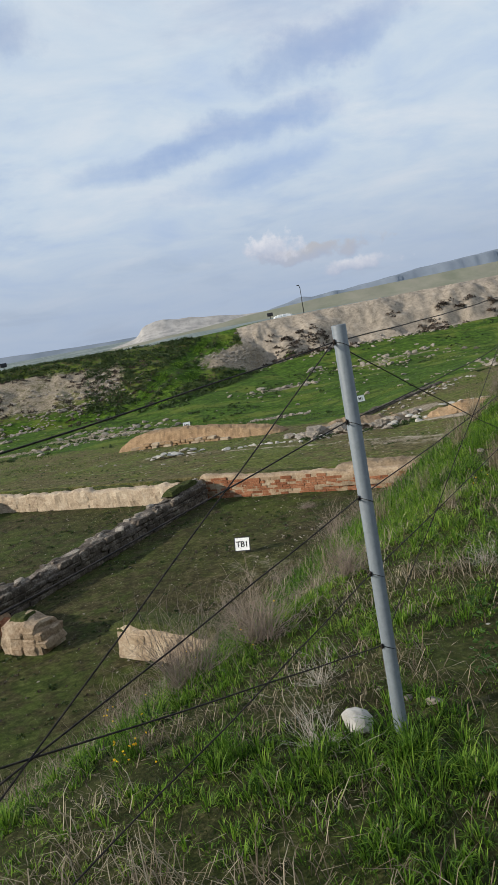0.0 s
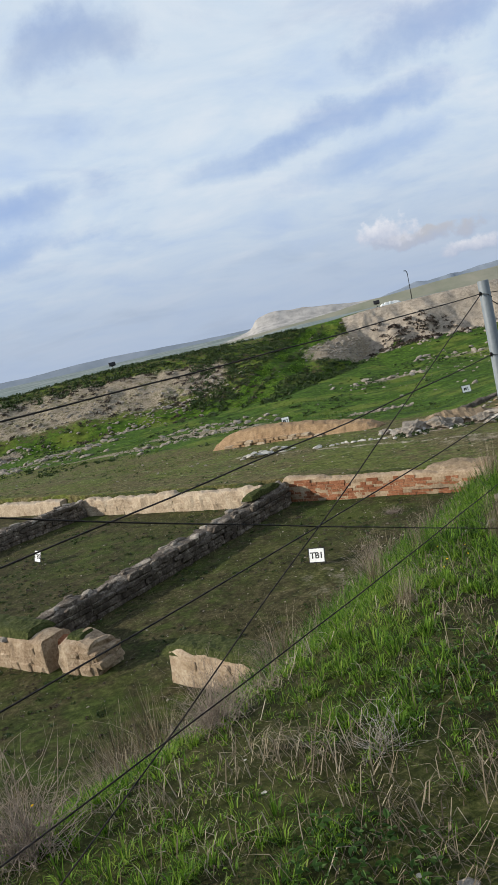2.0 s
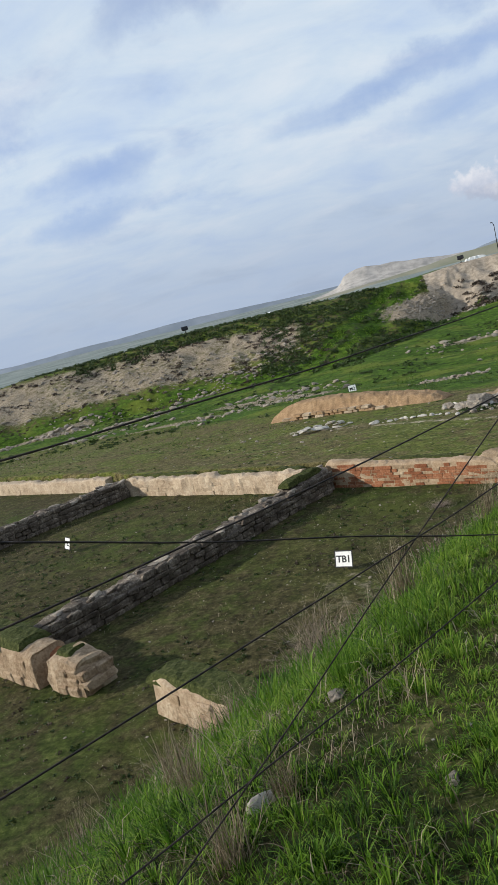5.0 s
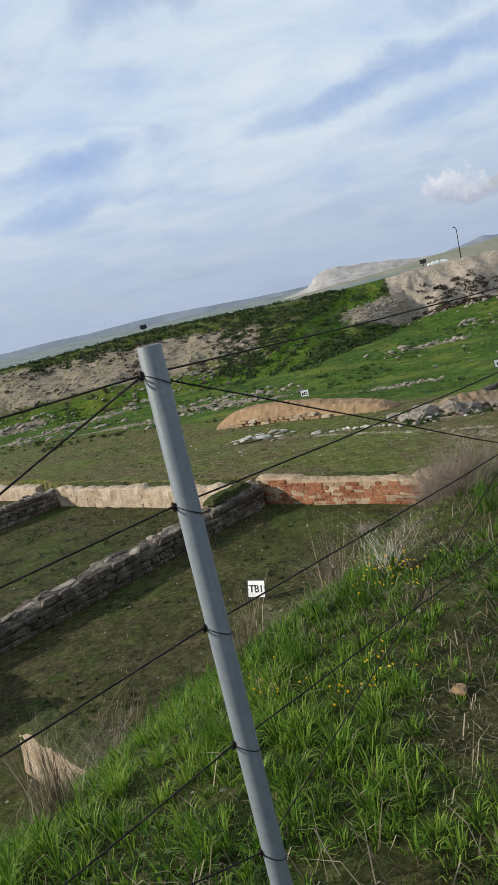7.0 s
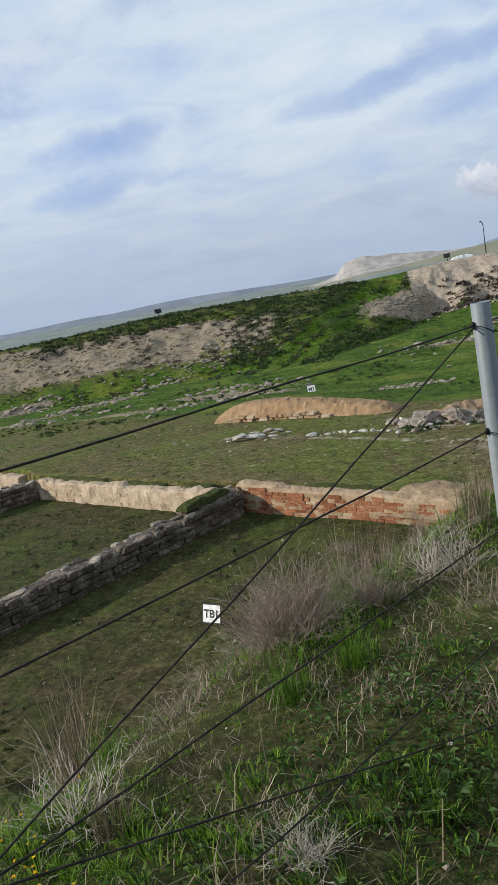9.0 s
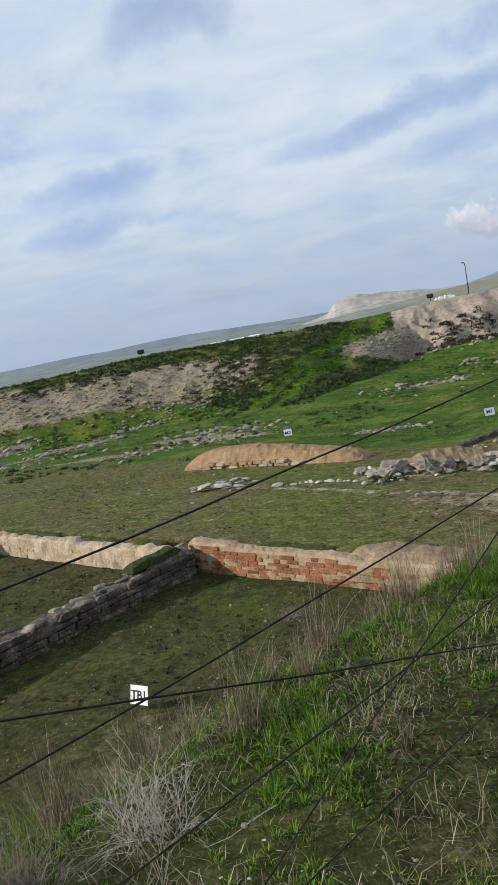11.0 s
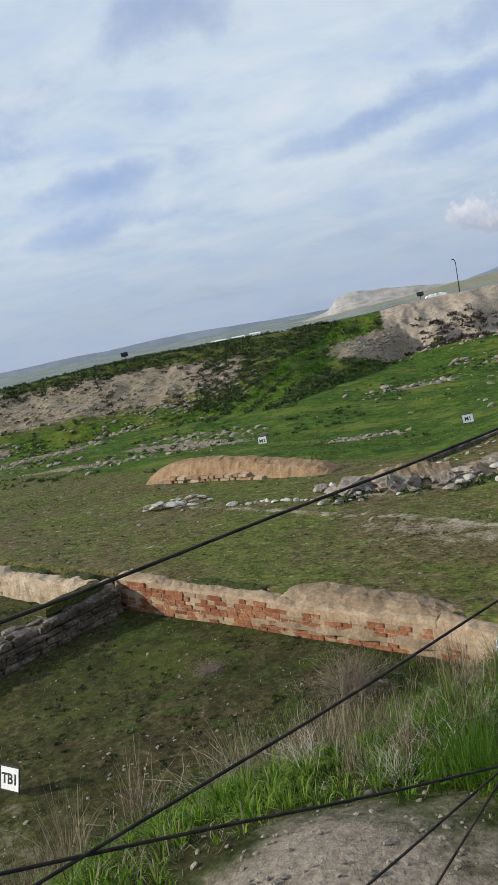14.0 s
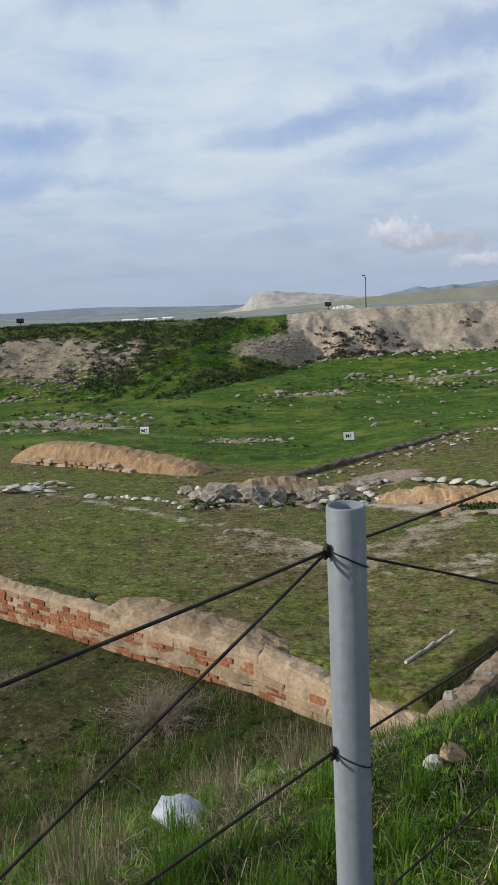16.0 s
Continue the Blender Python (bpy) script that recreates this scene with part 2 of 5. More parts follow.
STONE_DARK = surface("weathered_stone", masonry((0.022, 0.017, 0.013), (0.120, 0.097, 0.076), (0.44, 0.385, 0.31)), 0.9, bump=0.02, spec=0.2)
STONE_PALE = surface("limestone", masonry((0.24, 0.22, 0.185), (0.48, 0.45, 0.395), (0.70, 0.67, 0.60)), 0.9, bump=0.02, spec=0.2)
ROCK = surface("outcrop_rock", masonry((0.13, 0.11, 0.085), (0.31, 0.27, 0.22), (0.54, 0.49, 0.42)), 0.92, bump=0.04, spec=0.15)


def pipe_colour(n, place):
    fine = n.noise(place, 60.0, 5.0, 0.7)
    streak = n.add("ShaderNodeMapping", Vector=place)
    streak.inputs["Scale"].default_value = (60, 60, 4)
    runs = n.noise(streak.outputs[0], 1.0, 4.0, 0.6)
    colour = n.ramp(n.math("MULTIPLY_ADD", fine, 0.5, n.math("MULTIPLY", runs, 0.5)), [(0.3, (0.120, 0.140, 0.152)), (0.7, (0.205, 0.228, 0.242))])
    stain = n.between(n.noise(place, 11.0, 4.0, 0.6), 0.62, 0.74)
    return n.mix(n.math("MULTIPLY", stain, 0.5), colour, rgb(0.22, 0.20, 0.17)), fine


PIPE = surface("grey_painted_pipe", pipe_colour, 0.55, bump=0.0008, spec=0.4)
WIRE = surface("rusty_wire", lambda n, p: (n.ramp(n.noise(p, 40.0, 4.0), [(0.35, (0.012, 0.010, 0.010)), (0.7, (0.05, 0.038, 0.03))]), None), 0.7, 0.3)
ZINC = surface("galvanised_steel", lambda n, p: (n.ramp(n.noise(p, 90.0, 3.0), [(0.3, (0.045, 0.042, 0.042)), (0.5, (0.17, 0.168, 0.165)), (0.62, (0.10, 0.058, 0.036))]), None), 0.5, 0.6)
BLACK = surface("black_metal", lambda n, p: (n.ramp(n.noise(p, 12.0, 3.0), [(0.3, (0.012, 0.012, 0.013)), (0.7, (0.03, 0.03, 0.03))]), None), 0.6)
PANEL = surface("white_sign_panel", lambda n, p: (n.ramp(n.noise(p, 7.0, 5.0), [(0.3, (0.66, 0.66, 0.64)), (0.6, (0.80, 0.80, 0.78))]), None), 0.5)
INK = surface("black_sign_paint", lambda n, p: (n.ramp(n.noise(p, 30.0, 3.0), [(0.3, (0.012, 0.012, 0.014)), (0.7, (0.03, 0.03, 0.032))]), None), 0.6)

# ---- plan ----
FENCE_A = np.array((-11.0, -4.306))
ALONG = np.array((9.47, 11.2)) / np.hypot(9.47, 11.2)
OUT = np.array((-ALONG[1], ALONG[0]))
POSTS = [(-14.75, -9.1, 0.30, 1.73), (-12.88, -6.70, 0.30, 1.73), (-10.98, -4.30, 0.30, 1.735), (-9.10, -1.93, 0.29, 1.724),
         (-7.26, 0.42, 0.24, 1.67), (-5.425, 2.767, 0.20, 1.612), (-3.507, 4.904, 0.30, 1.744), (-1.502, 6.91, 0.30, 1.725), (0.50, 8.90, 0.30, 1.72)]


def lattice(x, y, seed):
    """Smooth value noise from -1 to 1 over the plan."""
    xi, yi = np.floor(x), np.floor(y)
    u, v = x - xi, y - yi
    u, v = u * u * (3 - 2 * u), v * v * (3 - 2 * v)

    def corner(a, b):
        h = np.sin(a * 127.1 + b * 311.7 + seed * 74.7) * 43758.5453
        return (h - np.floor(h)) * 2 - 1
    return (corner(xi, yi) * (1 - u) + corner(xi + 1, yi) * u) * (1 - v) + (corner(xi, yi + 1) * (1 - u) + corner(xi + 1, yi + 1) * u) * v


def rumple(x, y, size, seed, octaves=4):
    total, gain = 0 * x, 1.0
    for k in range(octaves):
        total = total + gain * lattice(x / size * 2 ** k + 7.3 * k, y / size * 2 ** k - 3.1 * k, seed + k)
        gain *= 0.5
    return total / 1.9


def bank_frame(x, y):
    dx, dy = x - FENCE_A[0], y - FENCE_A[1]
    return dx * ALONG[0] + dy * ALONG[1], dx * OUT[0] + dy * OUT[1]


BACK_X = [-90, -33, -22.2, -20.9, -10.2, -1.6, 0.9, 8.0, 20.0, 60.0]
BACK_Y = [75, 42.7, 35.0, 33.1, 26.1, 20.05, 17.75, 25.9, 36.0, 60.0]


def bank_lines(s):
    """Distance of the bank's foot and of its upper edge from the fence, at s metres along it."""
    return (np.interp(s, [-40, 0, 16, 20, 23.5, 28, 80], [9.8, 9.8, 9.7, 8.0, 5.6, 4.2, 4.2]),
            np.interp(s, [-40, -1, 1, 3, 4, 6, 9, 12, 13.6, 15, 16.5, 18, 22, 80], [1.3, 1.25, 1.1, 0.85, 1.0, 1.25, 1.7, 1.95, 1.75, 1.25, 1.0, 0.2, -1.2, -3.0]))


def step(v, low, high):
    t = np.clip((v - low) / (high - low), 0, 1)
    return t * t * (3 - 2 * t)


def ground_height(x, y):
    x, y = np.asarray(x, float), np.asarray(y, float)
    s, n = bank_frame(x, y)
    foot, edge = bank_lines(s)
    u = (n - edge) / (foot - edge)
    fall = np.interp(u, [0, 0.05, 0.5, 0.85, 1.0, 2.0], [0.16, -0.06, -2.75, -4.75, -5.45, -10.0])
    crown = np.interp(n - edge, [-40, -12, -4, -1.8, -0.8, 0], [2.2, 1.1, 0.42, 0.28, 0.26, 0.16])
    bank = np.where(u > 0, fall, crown) + rumple(x, y, 1.6, 3) * 0.07 + rumple(x, y, 0.45, 9, 2) * 0.025
    bank = bank + 0.14 * np.exp(-((x + 2.88) / 0.8) ** 2 - ((y - 6.55) / 0.7) ** 2)
    floor = -5.42 + rumple(x, y, 3.0, 5) * 0.06
    m = (y - np.interp(x, BACK_X, BACK_Y)) * 0.8
    terrace = np.interp(m, [0, 2, 12, 20, 30, 45, 90], [-4.55, -4.72, -5.30, -5.75, -6.7, -7.0, -6.6])
    terrace = terrace - np.clip(-x - 10, 0, 60) * 0.02 * step(m, 3, 12) + rumple(x, y, 4.0, 11) * 0.10
    low = np.where(m > 0, terrace, floor)
    # the far side: spoil heap, green ramp and the cut cliff
    y_foot = np.interp(x, [-150, -40, -22, -8, 1, 5, 70, 200], [60, 84, 86, 82, 98, 107, 109, 120])
    y_rim = np.interp(x, [-150, -60, -31, -12, 0, 5, 70, 200], [82, 98, 105, 108, 114, 113.5, 115, 128])
    z_foot = np.interp(x, [-150, -60, -20, 0, 10, 70], [-7.0, -6.9, -6.6, -6.0, -4.9, -4.6])
    z_rim = np.interp(x, [-150, -75, -55, -31, -8, 3, 8, 13, 70], [-3.0, -1.3, -0.2, 0.65, 0.35, 0.55, 0.95, 1.0, 1.5])
    crag = (rumple(x, y, 5.0, 21) * 1.6 + rumple(x, y, 1.5, 23) * 0.7) * step(x, 1, 5)
    t = (y + crag - y_foot) / (y_rim - y_foot)
    gully = np.abs(rumple(x + rumple(x, y, 3.0, 37) * 2.0, y * 0.7, 4.2, 35, 4))
    rough = rumple(x, y, 6.0, 31) * 0.55 + rumple(x, y, 1.8, 33) * 0.30 - gully * np.interp(x, [-24, -12, 3, 8], [0.6, 0.3, 0.3, 0.5])
    slope = z_foot + (z_rim - z_foot) * np.clip(t, 0, 1) ** np.interp(x, [-20, -5, 4], [0.8, 1.1, 0.75])
    slope = slope + rough * step(t, 0.0, 0.25) * (1 - step(t, 0.8, 1.0) * 0.8)
    d = np.maximum(y - y_rim, 0)
    beyond = z_rim + np.interp(d, [0, 30, 160, 600, 1500, 2900, 4300], [0, -0.4, -5, -20, -27, -22, 4]) * np.interp(x, [0, 60, 400], [1, 0.8, 0.6])
    beyond = beyond + rumple(x, y, 160.0, 41) * 2.0 * step(d, 200, 900)
    far = np.where(t >= 1, beyond, slope)
    w = step(y, y_foot - 26, y_foot)
    z = np.where(t > 0, far, low * (1 - w) + z_foot * w)
    z = z + rumple(x, y, 7.0, 51) * 0.25 * step(y, 52, 66) * (t < 1)
    return np.where(y < 60, np.maximum(z, bank), z)


def spot(x, y, cx, cy, rx, ry, turn=0.0):
    c, q = math.cos(radians(turn)), math.sin(radians(turn))
    u, v = ((x - cx) * c + (y - cy) * q) / rx, (-(x - cx) * q + (y - cy) * c) / ry
    return np.clip(1.25 - np.sqrt(u * u + v * v), 0, 1)


def foot_line(x):
    return np.interp(x, [-150, -40, -22, -8, 1, 5, 70, 200], [60, 84, 86, 82, 98, 107, 109, 120])


def ground_cover(x, y, z):
    s, n = bank_frame(x, y)
    foot, edge = bank_lines(s)
    m = (y - np.interp(x, BACK_X, BACK_Y)) * 0.8
    on_bank = (n < foot) & (y < 60) & (m < 0)
    lush = np.where(on_bank, 0.62, np.where(m < 0, 0.40 + 0.40 * rumple(x, y, 4.0, 98, 3) - 0.30 * spot(x, y, -9.0, 15.5, 3.2, 5.0, 30), 0.16))
    lawn = (y - 38.6) - (x + 0.6) * 0.94
    lush = np.maximum(lush, step(m, 13, 21) * 0.95 * step(y, 36, 44) * np.where(x > -2, step(lawn, -0.3, 0.5), 1))
    lush = np.maximum(lush, np.where(m > 0, 0.20 + 0.24 * rumple(x, y, 7.0, 97, 3), 0))
    bare = np.where(on_bank, 0.24, np.where(m > 0, 0.29 - 0.25 * step(m, 11, 16), 0.14))
    for cx, cy, rx, ry in ((-2.82, 6.42, 0.95, 0.85), (-5.35, 2.75, 0.4, 0.35), (-6.4, 1.0, 0.3, 0.25)):
        bare = np.maximum(bare, 0.72 * spot(x, y, cx, cy, rx, ry))
    for cx, cy, rx, ry in ((-5.10, 3.80, 0.55, 0.17), (-5.42, 4.02, 0.20, 0.10), (-4.7, 4.25, 0.35, 0.14), (-10.6, -3.85, 0.3, 0.2)):
        bare = np.maximum(bare, 0.50 * spot(x, y, cx, cy, rx, ry, 50))
    bare = np.maximum(bare, 0.42 * spot(x, y, -9.6, 15.0, 2.2, 3.4, 30))
    bare = np.maximum(bare, 0.52 * np.exp(-((m - 7.2 + 0.1 * (x + 2)) / 0.55) ** 2) * step(x, -24, -9))
    bare = np.maximum(bare, 0.33 * np.exp(-((m - 4.8) / 1.6) ** 2) * step(x, -8, -3) * (m > 0))
    bare = np.maximum(bare, 0.5 * spot(x, y, 3.6, 24.6, 2.2, 1.6, 40))
    rubble = np.where(m > 0, 0.10, 0.08) + 0 * x
    rubble = np.maximum(rubble, 0.52 * np.exp(-((m - 6.0) / 1.5) ** 2) * step(x, -7, -1) * (x < 6))
    # scarps beyond the field
    heap = 1 - step(x, -17, -11.5)
    face = step(y, np.interp(x, [-150, -40, -22, -8], [62, 86, 88, 90]), np.interp(x, [-150, -40, -22, -8], [66, 90, 92, 93]))
    top = 1 - step(y, np.interp(x, [-150, -60, -31, -12], [80, 97, 100, 99]), np.interp(x, [-150, -60, -31, -12], [83, 100, 104.5, 103]))
    rubble = np.maximum(rubble, heap * face * top * (0.60 + 0.22 * rumple(x, y, 7.0, 93, 3)))
    cliff = step(x, 2.0, 4.0) * step(y, 105.5, 107.5) * (1 - step(y, 115.5, 117))
    bare = np.maximum(bare, cliff * 1.0)
    rubble = np.maximum(rubble, 0.95 * np.clip(spot(x, y, 0.6, 103.6, 7.5, 3.4, 48) * 1.5, 0, 1))
    path = np.maximum(np.exp(-((x + 10.4 - (y - 86) * 0.44) / 1.0) ** 2), np.exp(-((x + 13.4 - (y - 86) * 0.44) / 0.9) ** 2)) * step(y, 76, 84)
    ridge = step(y, foot_line(x), foot_line(x) + 4)
    lush = np.where((y > 72) & (y < 125), 0.95 - 0.47 * ridge * (1 - path), lush)
    for cx, cy, rx, ry, turn, much in ((-17, 66, 8, 2.6, -35, 0.75), (-25, 61, 6, 1.8, -10, 0.6), (-38, 71, 5, 1.6, 25, 0.7), (-33, 78, 5, 1.4, 30, 0.6), (-46, 82, 8, 1.5, 25, 0.6), (-2.5, 53.5, 3, 1.0, 20, 0.7), (4, 81, 6, 1.2, 30, 0.55), (18, 89, 10, 1.2, 0, 0.5), (-1.2, 34.6, 4.0, 1.6, 0, 0.7), (3.5, 37.5, 2.5, 1.5, 45, 0.7)):
        rubble = np.maximum(rubble, much * np.clip(spot(x, y, cx, cy, rx, ry, turn) * 1.8, 0, 1))
    bare = np.maximum(bare, 0.85 * np.clip(spot(x, y, 6.0, 31.6, 4.5, 2.2, -30) * 1.8, 0, 1))
    lush = np.where(y > 125, 0.55, lush)
    # where the haze-tinted colour of the plain takes over
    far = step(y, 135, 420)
    # on the bank painted shade under the grass, in the pit a darker floor
    litter_shade = np.where(on_bank, 0.92, np.where(m < 0, 0.84 - 0.22 * rumple(x, y, 4.0, 98, 3), 0.0)) * (y < 60) * np.clip(1.6 - bare * 2.0, 0, 1)
    return lush, bare, rubble, far, litter_shade


def lines(*spans):
    """Grid lines from spans of (from, to, spacing)."""
    return np.unique(np.round(np.concatenate([np.arange(a, b, d) for a, b, d in spans]), 3))


def grown(start, end, first, rate):
    out, at = [], start
    while abs(at) < abs(end):
        out.append(at)
        first *= rate
        at += first * (1 if end > start else -1)
    return np.array(out + [end])


def mesh_of(name, verts, faces, material, smooth=False):
    me = bpy.data.meshes.new(name)
    me.from_pydata([tuple(v) for v in verts], [], [tuple(f) for f in faces])
    me.materials.append(material)
    if smooth:
        me.polygons.foreach_set("use_smooth", np.ones(len(me.polygons), bool))
    me.update()
    return me


def big_mesh(name, verts, corners, sides, material, smooth=True):
    """A large mesh from arrays, all faces with the same number of sides."""
    me = bpy.data.meshes.new(name)
    count = len(corners) // sides
    me.vertices.add(len(verts))
    me.vertices.foreach_set("co", np.asarray(verts, np.float32).ravel())
    me.loops.add(len(corners))
    me.loops.foreach_set("vertex_index", np.asarray(corners, np.int32))
    me.polygons.add(count)
    me.polygons.foreach_set("loop_start", np.arange(0, count * sides, sides, dtype=np.int32))
    me.polygons.foreach_set("use_smooth", np.full(count, smooth))
    me.materials.append(material)
    me.update(calc_edges=True)
    return me


def build_ground():
    xs = np.concatenate([grown(-62, -3600, 1.0, 1.12)[::-1], lines((-61.5, -24, 0.55), (-24, 8, 0.2), (8, 48, 0.5)), grown(48, 3600, 0.7, 1.12)])
    ys = np.concatenate([grown(-9, -3600, 0.4, 1.12)[::-1], lines((-8.8, 40, 0.2), (40, 76, 0.45), (76, 122, 0.4)), grown(122, 4400, 0.8, 1.09)])
    xs, ys = np.unique(np.round(xs, 3)), np.unique(np.round(ys, 3))
    gx, gy = np.meshgrid(xs, ys)
    gz = ground_height(gx, gy)
    w, h = len(xs), len(ys)
    verts = np.stack([gx.ravel(), gy.ravel(), gz.ravel()], 1)
    i = (np.arange(h - 1)[:, None] * w + np.arange(w - 1)[None]).ravel()
    corners = np.stack([i, i + 1, i + 1 + w, i + w], 1).ravel()
    me = big_mesh("ground", verts, corners, 4, GROUND)
    for key, values in zip(("lush", "bare", "rubble", "far", "litter_shade"), ground_cover(gx.ravel(), gy.ravel(), gz.ravel())):
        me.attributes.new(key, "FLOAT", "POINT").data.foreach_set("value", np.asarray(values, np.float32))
    return tagged(new("ground", me), "uneven turf, bare earth and spring grass", "ground", kind="structure")


build_ground()


def z_at(x, y):
    return float(ground_height(x, y))


# ---- small building words ----


def part(name, data, parent, label="", at=None):
    """Links a mesh, or a bmesh with its material, as a part under a thing."""
    ob = new(name, data)
    ob.parent = parent
    if at is not None:
        ob.matrix_basis = at
    if label:
        ob["label"] = label
    return ob


def thing(name, at, label, category, group="", kind=""):
    ob = new(name)
    ob.matrix_basis = at
    ob.empty_display_size = 0.1
    return tagged(ob, label, category, group, kind)


def mesh_from_bm(name, bm, material, smooth=False):
    me = bpy.data.meshes.new(name)
    bm.to_mesh(me)
    bm.free()
    me.materials.append(material)
    if smooth:
        me.polygons.foreach_set("use_smooth", np.ones(len(me.polygons), bool))
    return me


def tube(name, points, radius, material, sides=8, closed=True):
    """A round rod along points; radius is one number or one for each point."""
    pts = [Vector(p) for p in points]
    radii = radius if hasattr(radius, "__len__") else [radius] * len(pts)
    verts, faces = [], []
    for k, p in enumerate(pts):
        ahead = (pts[min(k + 1, len(pts) - 1)] - pts[max(k - 1, 0)]).normalized()
        side = ahead.cross(Vector((0.31, 0.17, 0.93)) if abs(ahead.z) < 0.9 else Vector((1, 0, 0))).normalized()
        up = side.cross(ahead)
        for j in range(sides):
            a = 2 * math.pi * j / sides
            verts.append(p + (side * math.cos(a) + up * math.sin(a)) * radii[k])
    for k in range(len(pts) - 1):
        for j in range(sides):
            a, b = k * sides + j, k * sides + (j + 1) % sides
            faces.append((a, b, b + sides, a + sides))
    if closed:
        faces.append(tuple(range(sides))[::-1])
        faces.append(tuple(len(verts) - sides + j for j in range(sides)))
    return mesh_of(name, verts, faces, material, True)


def box_bm(size, bevel=0.0, centre=(0, 0, 0)):
    bm = bmesh.new()
    bmesh.ops.create_cube(bm, size=1.0, matrix=Matrix.Translation(centre) @ Matrix.Diagonal((*size, 1)))
    if bevel:
        bmesh.ops.bevel(bm, geom=bm.edges[:], offset=bevel, segments=1, affect="EDGES")
    return bm


def rough_block(name, seed, material, worn=0.09, sub=0):
    """A unit block with broken corners."""
    rng = random.Random(seed)
    bm = box_bm((1, 1, 1))
    for v in bm.verts:
        v.co += Vector([rng.uniform(-worn, worn) for _ in range(3)])
    bmesh.ops.bevel(bm, geom=bm.edges[:], offset=worn * 1.1, segments=1, affect="EDGES")
    for v in bm.verts:
        v.co += Vector([rng.uniform(-worn, worn) * 0.35 for _ in range(3)])
    return mesh_from_bm(name, bm, material)


def rough_stone(name, seed, material, detail=2, flat=0.7, jag=1.0):
    """A boulder: a sphere cut by random planes, then roughened."""
    rng = random.Random(seed)
    bm = bmesh.new()
    bmesh.ops.create_icosphere(bm, subdivisions=detail, radius=0.5)
    planes = [(Vector([rng.gauss(0, 1) for _ in range(3)]).normalized(), rng.uniform(0.24, 0.42)) for _ in range(9)]
    for v in bm.verts:
        for way, far in planes:
            over = v.co.dot(way) - far
            if over > 0:
                v.co -= way * over
        v.co += v.co.normalized() * (noise.noise(v.co * 4 + Vector((seed, 0, 0))) * 0.05 * jag - abs(noise.noise(v.co * 9 + Vector((0, seed, 0)))) * 0.06 * jag)
        v.co.z *= flat
    return mesh_from_bm(name, bm, material)


def wall_body(name, a, b, low, top, thick, material, seed, lean=0.06, grain=0.05, step_len=0.14):
    """An earthen wall from a to b: its crest height is top(share of length), its faces are worn and lean back."""
    a, b = Vector((*a, 0)), Vector((*b, 0))
    run, length = (b - a).normalized(), (b - a).length
    side = Vector((run.y, -run.x, 0))
    cols = max(5, int(length / step_len))
    ring = [(-0.5, 0.0), (-0.5, 0.25), (-0.5, 0.5), (-0.49, 0.75), (-0.46, 0.94), (-0.36, 1.0), (-0.12, 1.03), (0.12, 1.03), (0.36, 1.0), (0.46, 0.94), (0.49, 0.75), (0.5, 0.5), (0.5, 0.25), (0.5, 0.0)]
    verts, faces = [], []
    for k in range(cols + 1):
        share = k / cols
        crest = top(share)
        for across, up in ring:
            p = a + run * (length * share) + side * (across * thick * (1 - lean * up))
            p.z = low + (crest - low) * up
            j = noise.fractal(p * 1.9 + Vector((seed, 0, 0)), 0.9, 2.0, 4)
            p += side * (j * grain * (1 if across > 0 else -1)) + Vector((0, 0, noise.noise(p * 2.3 + Vector((0, seed, 0))) * grain * up))
            p.z += noise.noise(p * 5.5 + Vector((0, seed, 9))) * 0.045 * max(0, up - 0.7) * 3
            if k in (0, cols):
                p += run * (noise.noise(p * 3) * grain * 1.5 - (0.10 * up ** 2 * (1 if k else -1)))
            verts.append(p)
    r = len(ring)
    for k in range(cols):
        for j in range(r - 1):
            q = k * r + j
            faces.append((q, q + 1, q + 1 + r, q + r))
    faces.append(tuple(range(r))[::-1])
    faces.append(tuple(cols * r + j for j in range(r)))
    return mesh_of(name, verts, faces, material, False)


def face_blocks(parent, name, meshes, a, b, thick, low, top, course, length_range, rng, proud=0.0, depth=0.22, skip=0.0, cap=300, jitter=0.01):
    """Courses of blocks on the face that lies to the right of the line from a to b, each an object on a shared mesh."""
    a, b = Vector((*a, 0)), Vector((*b, 0))
    run, length = (b - a).normalized(), (b - a).length
    side = Vector((run.y, -run.x, 0))
    turn = math.atan2(run.y, run.x)
    z, count = low, 0
    while True:
        high = course * rng.uniform(0.78, 1.25)
        at = rng.uniform(-0.3, 0)
        placed = 0
        while at < length:
            wide = rng.uniform(*length_range)
            mid = at + wide / 2
            share = min(max(mid / length, 0), 1)
            if 0 <= at and at + wide <= length + 0.05 and z + high < top(share) + 0.03 and count < cap:
                placed += 1
                if rng.random() >= skip:
                    p = a + run * mid + side * (thick / 2 + proud - 0.03 * (z + high / 2 + 5.4) + rng.uniform(-jitter, jitter) - depth / 2)
                    m = Matrix.LocRotScale((p.x, p.y, z + high / 2), Euler((rng.uniform(-.02, .02), rng.uniform(-.02, .02), turn + rng.uniform(-.03, .03))),
                                           (wide - 0.012, depth, high - 0.010))
                    part(name, rng.choice(meshes), parent, at=m)
                    count += 1
            at += wide
        z += high
        if z > -3.0 or placed == 0:
            break


